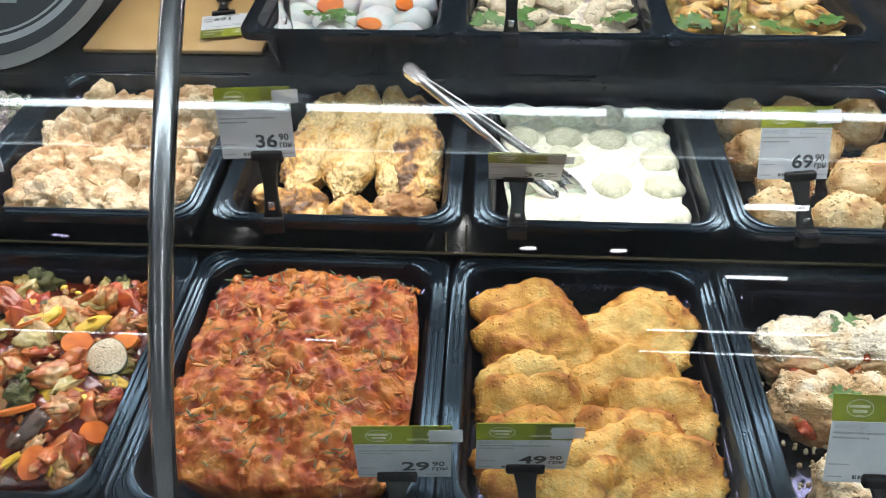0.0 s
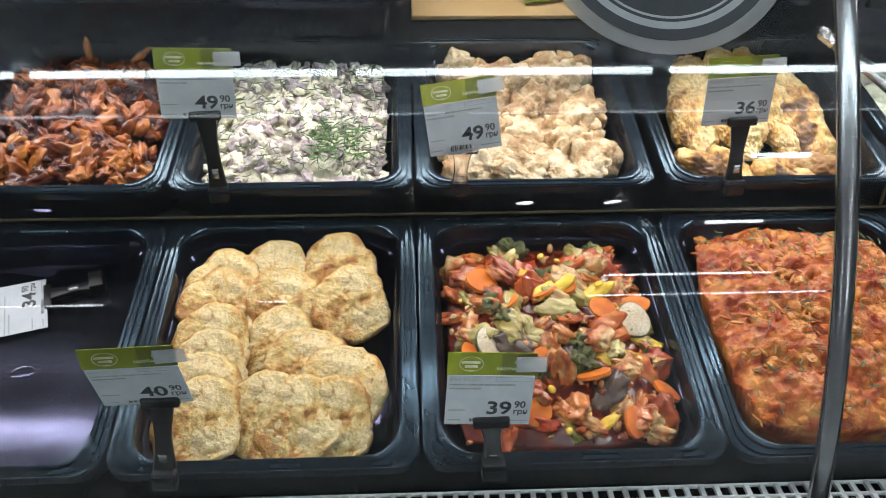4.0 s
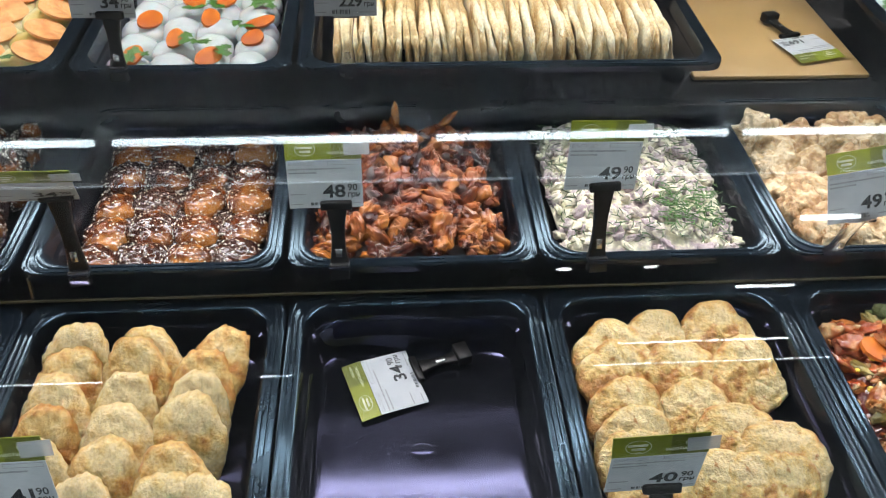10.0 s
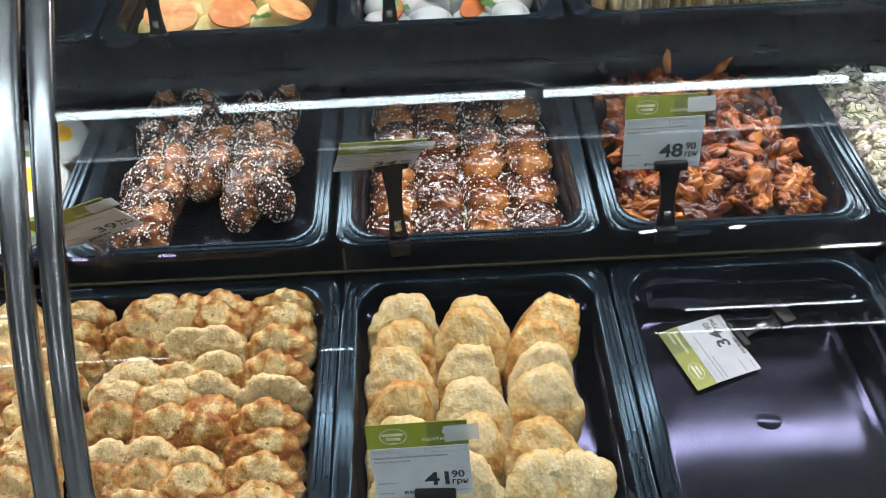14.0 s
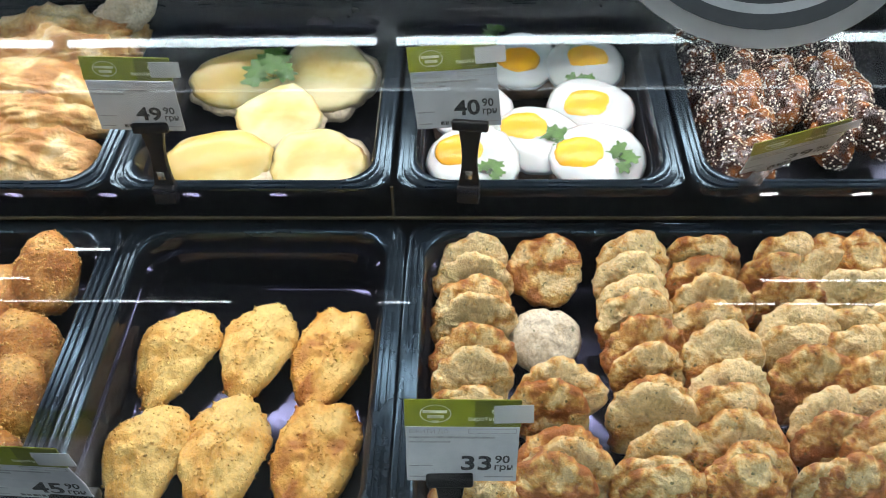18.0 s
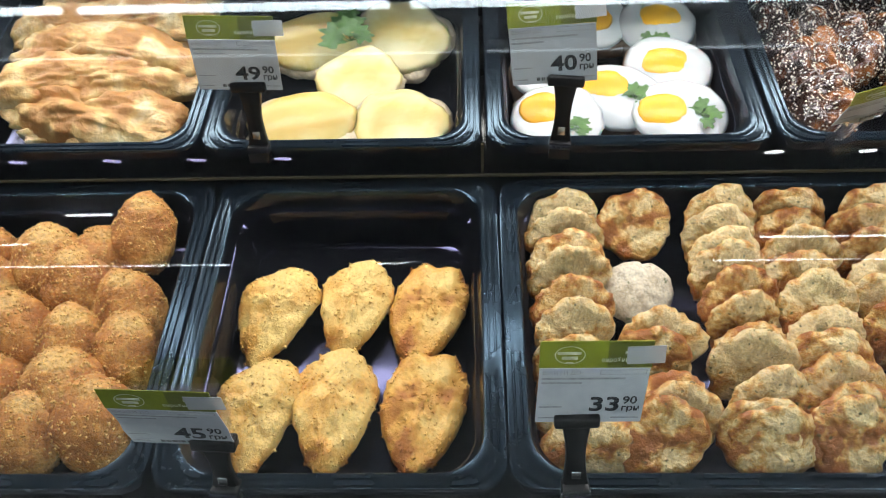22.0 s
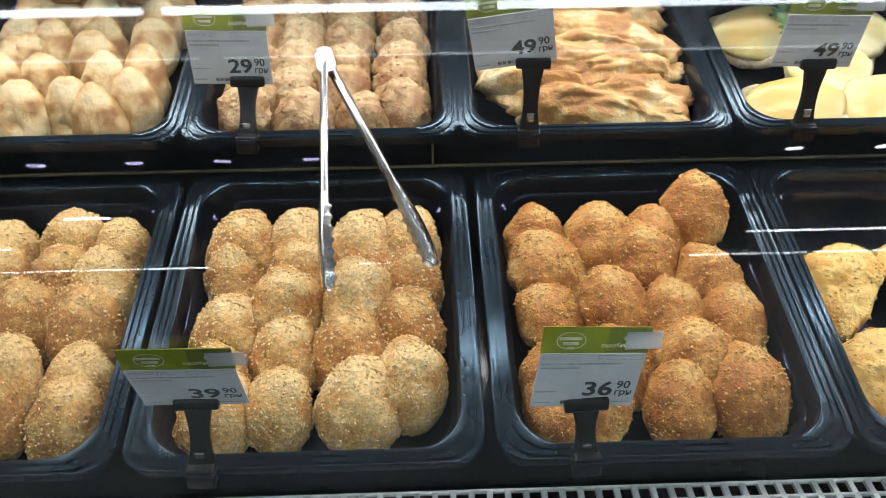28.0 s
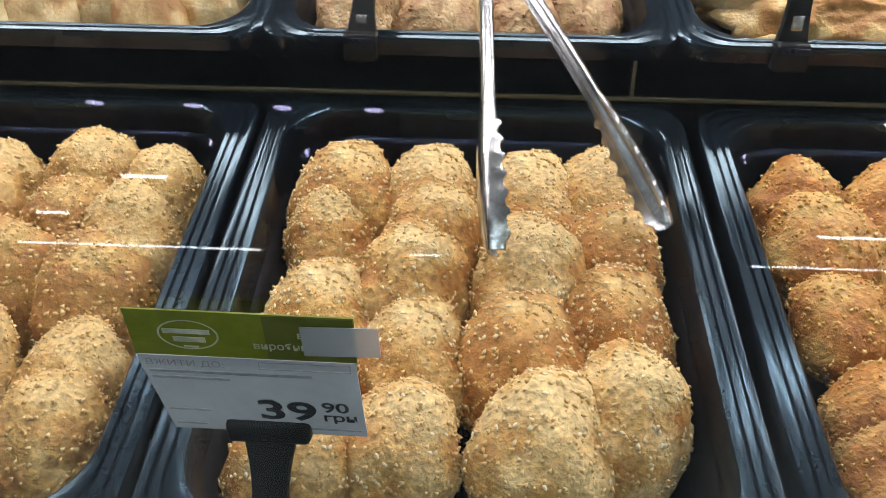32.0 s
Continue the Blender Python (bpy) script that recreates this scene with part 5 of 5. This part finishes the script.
def egg_patty(u, v, w, s, rz, seed, sprig=None):
    e = empty("egg_patty", "minced patty topped with a fried egg", "egg patty", on("mid", u, v, w, 14, 0, rz) @ Matrix.Diagonal((s, s, s, 1)), "patties with fried eggs")
    linked("patty", blob("patty", 4, (0.045, 0.041, 0.018), 0.006, 60, seed, MEAT, flat=0.1, square=0.3), None, e, "dark minced patty")
    w_ = linked("egg_white", flat_piece("egg_white", EGGW, 0, 0.0455, 0.0415, 0.006, seed + 1, 0.05, 0.0003, 0.7, warp=0.003), None, e)
    w_.location = (0, 0, 0.0165)
    y_ = linked("yolk", flat_piece("yolk", YOLK, 0, 0.0255, 0.0205, 0.004, seed + 2, 0.06, 0.0002, 0.8, warp=0.001), None, e)
    y_.location = (*(sprig or (-0.003, 0.003)), 0.0205)


for i, (u, v, s, yx, yy) in enumerate(((-0.010, 0.228, 0.98, -0.003, 0.0), (0.074, 0.219, 1.0, 0.004, 0.008), (0.067, 0.138, 1.04, -0.003, 0.004), (-0.066, 0.140, 0.98, 0.0, 0.002), (0.003, 0.092, 1.04, -0.013, 0.010), (-0.065, 0.050, 1.04, -0.014, 0.007), (0.066, 0.050, 1.06, -0.017, 0.004))):
    egg_patty(MID["eggs"] + u, v, -0.044, s, 0, 450 + 3 * i, (yx, yy))
for i, (u, v, s, rz) in enumerate(((-0.036, 0.272, 0.85, 50), (0.058, 0.236, 0.75, 60), (0.055, 0.172, 0.85, 0), (0.018, 0.080, 1.0, -50), (-0.046, 0.036, 0.8, -60), (0.082, 0.052, 0.95, -55))):
    parsley("mid", MID["eggs"] + u, v, -0.019, s * 0.8, rz, i)

CHOP = [flat_piece("cutlet", PATTY_W, 0, 0.059, 0.048, 0.016, 490 + k, 0.14, 0.0026, 0.1) for k in range(3)]
MELT = [flat_piece("cheese", CHEESE, 0, 0.057, 0.045, 0.010, 480 + k, 0.08, 0.0009, 0.6, warp=0.008, freq=30) for k in range(3)]
for i, (u, v, w, s, rz, lean) in enumerate(((-0.056, 0.206, -0.042, 0.98, 12, 12), (0.052, 0.208, -0.040, 1.10, -22, 14), (0.006, 0.130, -0.034, 0.86, -10, 18), (-0.052, 0.066, -0.044, 0.98, 4, 12), (0.058, 0.066, -0.044, 0.94, -8, 12))):
    e = empty("cheese_cutlet", "pale cutlet under smooth melted yellow cheese", "cheese cutlet", on("mid", MID["cheese"] + u, v, w, lean, 0, rz) @ Matrix.Diagonal((s, s, s, 1)), "cheese-topped cutlets")
    linked("cutlet", CHOP[i % 3], None, e, "pale frilled cutlet")
    linked("cheese", MELT[i % 3], None, e).location = (0, 0, 0.009)
parsley("mid", MID["cheese"] - 0.006, 0.180, -0.014, 1.35, 10, 0)
parsley("mid", MID["cheese"] - 0.012, 0.215, -0.016, 0.9, -30, 1)

FOLD = []
for k in range(5):
    pts, fs = flat_points(0.108, 0.044, 0.020, 500 + k, 0.16, 0.004, 0.7, warp=0.016, rings=18, seg=84, freq=46)
    me = mesh_of("folded_meat", ridged(pts, 0.013, k), fs)
    me.materials.append(CRISP)
    FOLD.append(me)
for i, (u, v, w, lean, rz) in enumerate(((-0.012, 0.262, -0.020, 32, 3), (0.012, 0.235, -0.008, 34, -6), (0.0, 0.190, -0.006, 30, 5), (0.004, 0.148, -0.008, 28, -9), (-0.010, 0.110, -0.014, 26, 8), (0.012, 0.075, -0.024, 22, -14), (0.020, 0.048, -0.040, 8, -6))):
    s = (1.0, 1.02, 1.0, 1.0, 1.02, 0.98, 0.9)[i]
    thing("folded_meat", FOLD[i % 5], None, on("mid", MID["folded"] + u - 0.002, v, w, lean, 0, rz) @ Matrix.Diagonal((s, s, s, 1)), "folded slice of meat in crisp golden batter", "battered meat", "folded battered meat")
thing("folded_meat", blob("folded_meat", 5, (0.035, 0.026, 0.014), 0.01, 40, 509, PATTY_W), None, on("mid", MID["folded"] + 0.085, 0.278, 0.012, 35, 0, 15), "pale folded end of battered meat", "battered meat", "folded battered meat")

MINCED = oval_kinds("round_cutlet", [MINCE], (0.031, 0.033, 0.025), 520, taper=0.06, amp=0.006, freq=40, fine=0.0016, crumbs=120)
leaning("mid", MID["round"], ((-0.090, 0.290), (-0.036, 0.289), (0.016, 0.289), (0.066, 0.286), (-0.088, 0.250), (-0.036, 0.248), (0.017, 0.252), (0.080, 0.258), (-0.085, 0.205), (-0.036, 0.204), (0.020, 0.206), (0.084, 0.204), (-0.085, 0.160), (-0.036, 0.160), (0.018, 0.158), (0.079, 0.160), (-0.088, 0.116), (-0.036, 0.117), (0.018, 0.114), (0.076, 0.126), (-0.096, 0.080), (-0.020, 0.074), (0.040, 0.068), (0.088, 0.088)),
        MINCED, "round_cutlet", "round browned meat cutlet", "cutlet", 0.034, 36, 521, top=-0.006)
SMOOTH = oval_kinds("pale_cutlet", [BUNM], (0.032, 0.041, 0.018), 540, taper=0.2, amp=0.0045, freq=30, fine=0.0008, crumbs=0)
ROWS = ((-0.090, 0.292), (-0.030, 0.288), (0.020, 0.290), (0.071, 0.290), (-0.095, 0.262), (-0.050, 0.260), (-0.005, 0.262), (0.062, 0.258), (-0.088, 0.214), (-0.041, 0.205), (0.012, 0.206), (0.069, 0.210), (-0.096, 0.176), (-0.062, 0.186), (0.008, 0.180), (-0.085, 0.142), (-0.036, 0.146), (0.071, 0.150), (0.030, 0.140), (-0.090, 0.095), (-0.042, 0.091), (0.010, 0.090), (0.069, 0.108), (0.04, 0.076))
for key, seed in (("pale", 541), ("more", 561)):
    leaning("mid", MID[key], ROWS, SMOOTH, "pale_cutlet", "pale golden smooth oval cutlet", "cutlet", 0.041, 46, seed, wob=12)
    for u, v, rz in ((-0.050, 0.275, 80), (0.034, 0.272, 98)):
        thing("pale_cutlet", SMOOTH[1][0], None, on("mid", MID[key] + u, v, 0.010, 12, 0, rz), "pale golden smooth oval cutlet", "cutlet", "pale golden smooth oval cutlet")

# ---- top tier ----
TOP = (("veg", 0.388), ("fish_salad", 0.122), ("carrot_veg", -0.152), ("tomato", -1.54), ("egg_carrot", -1.2545), ("bare", -1.82), ("bare", -2.1), ("bare", -2.38))
for key, u in TOP:
    pan("top", u, "black glossy food pan on the top tier")
pan("top", -0.832, "wide black food pan of stacked savoury crepes", True)

rng = random.Random(18)
CREPES = [blob("crepe", 4, (0.0062, 0.099, 0.037), 0.006, 30, 600 + k, SANDW, square=0.45, fine=0.0014) for k in range(6)]
for i in range(50):
    u = -0.832 - 0.224 + i * 0.0091 + rng.uniform(-0.0015, 0.0015)
    thing("crepe", CREPES[rng.randrange(6)], None, on("top", u, 0.145 + rng.uniform(-0.007, 0.007), -0.026 + rng.uniform(-0.006, 0.006), rng.uniform(-4, 4), rng.uniform(-16, 8), rng.uniform(-4, 4)), "thin folded crepe with mushroom filling standing on edge", "crepe", "stacked crepes")

HALF = [blob("white_dumpling", 4, (0.033, 0.030, 0.022), 0.004, 30, 620 + s, EGGW) for s in range(2)]
COIN2 = [slice_mesh("carrot_slice", 0.0165, 0.0045, CARROT, s + 5, 0) for s in range(2)]
for key, u0 in (("egg_carrot", -1.2545), ("carrot_veg", -0.152)):
    for j in range(5):
        for i in range(4):
            u, v = u0 - 0.078 + i * 0.052 + rng.uniform(-0.005, 0.005), 0.25 - j * 0.05 + rng.uniform(-0.004, 0.004)
            thing("white_dumpling", HALF[(i + j) % 2], None, on("top", u, v, -0.036, 0, 0, i * 31), "smooth white dumpling under a carrot slice", "dumpling", "white dumplings")
            if (i * 2 + j * 3) % 5 < (3 if key == "egg_carrot" else 2):
                thing("carrot_slice", COIN2[i % 2], None, on("top", u + rng.uniform(-0.01, 0.01), v + rng.uniform(-0.008, 0.008), -0.013, rng.uniform(0, 25), rng.uniform(-15, 15), rng.uniform(0, 90)) @ Matrix.Diagonal((rng.uniform(0.9, 1.35), rng.uniform(0.6, 0.95), 1, 1)), "orange cooked carrot slice", "carrot", "carrot slices on dumplings")
    for k in range(9):
        parsley("top", u0 + rng.uniform(-0.09, 0.09), rng.uniform(0.04, 0.25), -0.010, 0.7, rng.uniform(0, 360), k)

FILT = [blob("tomato_bake", 4, (0.045, 0.038, 0.02), 0.006, 30, 640 + s, CHEESE) for s in range(2)]
TSL = [slice_mesh("tomato_slice", 0.033, 0.004, TOMS, s + 9, squash=0.8) for s in range(2)]
for j in range(4):
    for i in range(3):
        u, v = -1.54 - 0.075 + i * 0.075 + rng.uniform(-0.008, 0.008), 0.245 - j * 0.06
        thing("tomato_bake", FILT[(i + j) % 2], None, on("top", u, v, -0.036, 10, 0, i * 40), "yellow cheese bake under tomato slices", "bake", "tomato bakes")
        thing("tomato_slice", TSL[i % 2], None, on("top", u + 0.008, v, -0.014, 22, 6, i * 50), "soft red tomato slice", "tomato", "tomato slices on bakes")
    parsley("top", -1.54 - 0.04 + 0.03 * j, 0.23 - j * 0.06, -0.012, 0.6, j * 60, j)

for key, u0, mats in (("fish_salad", 0.122, (SALAD, PATTY_W)), ("veg", 0.388, (MARROW, FISH))):
    fm = mound(-0.045, -0.012, 0.118, 0.0, 0.3)
    e = empty("layered_salad", "mixed pale layered salad with green leaves", "salad", on("top", u0, 0, 0), "", "stuff")
    linked("salad_mass", field("salad_mass", 0.108, 0.02, 0.284, lambda u, v: fm(u, v) - 0.006, 0.006, 60, 27, mats[0], 40, 40), None, e)
    linked("salad_pieces", joined("salad_pieces", region_scatter(int(u0 * 100) + 70, 60, 0.1, 0.03, 0.27, fm, (0.024, 0.016, 0.008), 30, 3, 0.3, 0.005), mats[1]), None, e)
    for k in range(4):
        parsley("top", u0 - 0.09 + k * 0.055, 0.05 + (k % 2) * 0.02, -0.012, 1.1, k * 70, k)


# ---- let every piece of food lie inside its pan ----
def settle():
    """Moves each loose piece off the floor and the sloping walls of the pan that it lies in."""
    frames = {row: np.array(pose(0, *TIERS[row], SLOPE).inverted()) for row in TIERS}
    pts = {}
    for ob in [o for o in scene.objects if not o.parent and o.get("category") and o.get("kind") != "stuff"]:
        if ob["category"] in ("food pan", "tongs", "post", "sticker", "ceiling lamp", "board", "price tag", "scuff"):
            continue
        bodies = [ob] if ob.type == "MESH" else [o for o in ob.children if o.name.startswith(("patty", "filling", "cutlet", "flesh"))]
        for row, inv in frames.items():
            here = inv @ np.array(ob.matrix_basis)
            u, v, w = here[:3, 3]
            near = [(abs(u - pu), pu, half) for r, pu, half in PANS if r == row and abs(u - pu) < half + 0.01]
            if not (near and -0.02 < v < 0.34 and -0.09 < w < 0.06):
                continue
            _, pu, half = min(near)
            cloud = []
            for o in bodies:
                if o.data.name not in pts:
                    flat = np.empty(len(o.data.vertices) * 3)
                    o.data.vertices.foreach_get("co", flat)
                    pts[o.data.name] = np.c_[flat.reshape(-1, 3), np.ones(len(flat) // 3)].T
                local = pts[o.data.name] if o is ob else np.array(o.matrix_basis) @ pts[o.data.name]
                cloud.append((here @ local)[:3])
            c = np.concatenate(cloud, 1)
            dw = max(0.0, -DEEP + 0.001 - c[2].min())
            c[2] += dw
            wall = 0.0135 + 0.014 * np.clip(-c[2] / DEEP, 0, 1)
            inside = c[2] < 0.002
            if not inside.any():
                break
            c, wall = c[:, inside], wall[inside]
            front = max(0.0, (PAN_V - PAN_L / 2 + wall - c[1]).max())
            back = max(0.0, (c[1] - (PAN_V + PAN_L / 2 - wall)).max())
            left = max(0.0, (pu - half + wall - c[0]).max())
            right = max(0.0, (c[0] - (pu + half - wall)).max())
            shift = pose(0, *TIERS[row], SLOPE).to_3x3() @ Vector((left - right, front - back, dw))
            ob.matrix_basis = Matrix.Translation(shift) @ ob.matrix_basis
            break


settle()

# ---- price tags ----
price_tag("low", 0.356, "5", "", lean=8, h=0.034, v=0.024)
price_tag("low", 0.077, "49", shift=-0.004, lean=-26, roll=-0.3, turn=2.5, h=0.016, v=0.0454)
price_tag("low", -0.029, "29", shift=0.006, lean=-23, roll=-0.9, turn=3.5, h=0.022, v=0.0216)
price_tag("low", -0.491, "39", shift=-0.004, lean=-0, roll=-3.2, turn=0.8, h=0.024, v=0.0195)
price_tag("low", -0.775, "40", shift=-0.010, lean=-19, roll=2.4, turn=0.5, h=0.058, v=0.0172)
price_tag("low", -1.296, "41", shift=-0.008, lean=-2, roll=3.6, turn=-2.1, h=0.051, v=0.0289)
price_tag("low", -1.891, "33", shift=0.008, lean=-2, roll=-1.8, turn=1.6, h=0.054, v=0.0084)
price_tag("low", -2.152, "45", shift=-0.022, lean=-20, roll=1.6, turn=-3.1, h=0.050, v=-0.0090)
price_tag("low", -2.426, "36", shift=-0.004, lean=-6, roll=-5.7, turn=3.4, h=0.041, v=0.0050)
price_tag("low", -2.711, "39", shift=0.000, lean=-23, roll=-0.1, turn=-0.7, h=0.047, v=0.0120)
price_tag("low", -2.985, "36", shift=-0.01, lean=-8)

price_tag("mid", 0.369, "69", shift=-0.008, lean=11, roll=-3.9, turn=9.6, h=0.052, v=0.0224)
price_tag("mid", 0.069, "36", shift=0.006, lean=-53, roll=0.1, turn=-0.2, h=0.044, v=0.0216)
price_tag("mid", -0.193, "36", shift=-0.008, lean=-3, roll=0.3, turn=4.5, h=0.070, v=-0.0028)
price_tag("mid", -0.504, "49", shift=0.004, lean=8, roll=7.4, turn=1.2, h=0.055, v=-0.0384, see=True)
price_tag("mid", -0.771, "49", shift=-0.006, lean=-6, roll=-3.2, turn=4.1, h=0.087, v=-0.0161)
price_tag("mid", -1.050, "48", shift=-0.010, lean=-2, roll=0.2, turn=0.6, h=0.067, v=-0.0013)
price_tag("mid", -1.322, "34", shift=-0.018, lean=-51, roll=-9.8, turn=5.7, h=0.090, v=-0.0187)
price_tag("mid", -1.619, "39", shift=0.012, lean=-44, roll=15.1, turn=14.9, h=0.036, v=-0.0314, see=True)
price_tag("mid", -1.880, "40", shift=-0.010, lean=-1, roll=7.4, turn=-6.4, h=0.064, v=-0.0105)
price_tag("mid", -2.169, "49", shift=-0.007, lean=-14, roll=-2.4, turn=0.8, h=0.062, v=-0.0075)
price_tag("mid", -2.438, "49", shift=-0.016, lean=-13, roll=9.3, turn=-2.7, h=0.068, v=-0.0064)
price_tag("mid", -2.711, "29", shift=-0.014, lean=-5, roll=-0.1, turn=-2.5, h=0.046, v=0.0225)
price_tag("mid", -2.99, "29", shift=-0.01, lean=0)

price_tag("top", -0.226, "49", shift=0, lean=0, see=True)
price_tag("top", 0.06, "49", shift=0, lean=0)
price_tag("top", 0.331, "49", shift=0, lean=0, see=True)
price_tag("top", -1.043, "229", "00", shift=0, lean=0, see=True)
price_tag("top", -1.326, "34", shift=-0.008, lean=0)
price_tag("top", -1.60, "34", shift=-0.008, lean=0)


def fallen_tag(m, price, arm_turn, label):
    t = empty("fallen_price_tag", label, "price tag", m)
    tag_card(t, price, "90", pose(0, 0, 0.002, 3, 0, 0), tape=False)
    base = pose(0.006, -0.002, 0.004, 0, 0, arm_turn)
    for nm, b in (("clip_jaw", (-0.0175, -0.004, -0.002, 0.0175, 0.004, 0.004)), ("clip_foot", (-0.012, -0.062, -0.002, 0.012, -0.046, 0.012)), ("slot_bar", (-0.003, -0.034, 0.003, 0.003, -0.022, 0.006))):
        o = linked(nm, box_mesh(nm, *b, 0.0015), CHROME if nm == "slot_bar" else DULL, t, "black plastic clip")
        o.matrix_basis = base
    rings = [[(x, -0.004 - 0.045 * k / 6, z + 0.002) for x, z in ring(0.018 - 0.007 * math.sin(math.pi * k / 6), 0.006, 0.002, 2)] for k in range(7)]
    o = linked("clip_arm", lofted("clip_arm", rings), DULL, t)
    o.matrix_basis = base


fallen_tag(on("low", -0.970, 0.247, -DEEP + 0.002, 0, 0, 108), "34", 0, "fallen price card and clip lying in the empty pan")
fallen_tag(on("top", -0.366, 0.192, -0.072, 0, 0, 194), "169", 0, "price card and clip lying face up on the tan board")
# raised round boss in the floor of the empty pan, of the same black plastic
boss = linked("boss", lofted("boss", [[(0.0125 * math.cos(k) * math.cos(a), 0.0105 * math.cos(k) * math.sin(a), 0.0012 * math.sin(k)) for a in np.linspace(0, 2 * math.pi, 33)[:-1]] for k in np.linspace(0, 1.45, 7)], True, 80), BLACK, EMPTY_PAN)
boss.location = (0.0015, 0.153 - PAN_V, -DEEP)


# ---- tongs ----
def tongs(name, hinge, tip_a, tip_b, facing, label):
    """Two sprung channel arms from a riveted hinge to scalloped tips."""
    t = empty(name, label, "tongs", pose(*hinge), "serving tongs")
    for tip, way, turn in ((tip_a, -1, 0.5), (tip_b, 1, -0.62)):
        d = Vector(tip) - Vector(hinge)
        side = d.cross(Vector(facing)).normalized()
        face = side.cross(d).normalized()
        if side.dot(Vector(tip_b) - Vector(tip_a)) < 0:
            way = -way
        back = (side * way + face * turn).normalized()
        across = d.cross(back).normalized()
        rings, n = [], 120
        for i in range(n + 1):
            f = i / n
            head = max(0.0, (f - 0.64) / 0.36)
            swell = math.sin(math.pi * min(1.0, head * 0.72 + 0.02)) if head else 0.0
            w = 0.0052 + 0.0042 * swell - 0.004 * max(0.0, head - 0.85) / 0.15
            dish = 0.0055 + 0.003 * swell
            tooth = 0.0013 * max(0.0, math.sin(i * 1.15)) * (0.12 < head < 0.97)
            c = d * f + face * (0.006 * math.sin(math.pi * f)) - back * (0.004 * head * head)
            loop = [(-w - tooth, -tooth * 1.6), (-w * 0.93, dish * 0.45), (-w * 0.62, dish * 0.88), (0, dish), (w * 0.62, dish * 0.88), (w * 0.93, dish * 0.45), (w + tooth, -tooth * 1.6)]
            loop += [(a * 0.86, b - 0.0009) for a, b in reversed(loop)]
            rings.append([tuple(c + across * a + back * b) for a, b in loop])
        linked("tong_arm", lofted("tong_arm", rings, True, 60), STEEL, t)
    d = ((Vector(tip_a) + Vector(tip_b)) / 2 - Vector(hinge)).normalized()
    side = d.cross(Vector(facing)).normalized()
    face = side.cross(d).normalized()
    cap = [[tuple(d * a + side * b + face * (k * 0.006 - 0.001)) for a, b in ring(0.030, 0.018, 0.008, 4)] for k in (0, 1)]
    linked("hinge_cap", lofted("hinge_cap", cap), STEEL, t)
    riv = [[tuple(d * (0.003 * math.cos(a)) + side * (0.003 * math.sin(a)) + face * z) for a in np.linspace(0, 2 * math.pi, 13)[:-1]] for z in (0.004, 0.0066)]
    linked("rivet", lofted("rivet", riv), CHROME, t)


tongs("serving_tongs", (-2.633, 0.322, 1.047), (-2.624, 0.122, 0.919), (-2.534, 0.15, 0.923), (0, -0.7, 0.7), "open stainless steel tongs leaning over two pans")
tongs("serving_tongs", tuple(on("mid", -0.052, 0.160, 0.085).translation), tuple(on("mid", 0.118, 0.075, -0.030).translation), tuple(on("mid", 0.150, 0.085, -0.026).translation), (0, -0.5, 0.8), "stainless steel tongs resting in the cream dish")
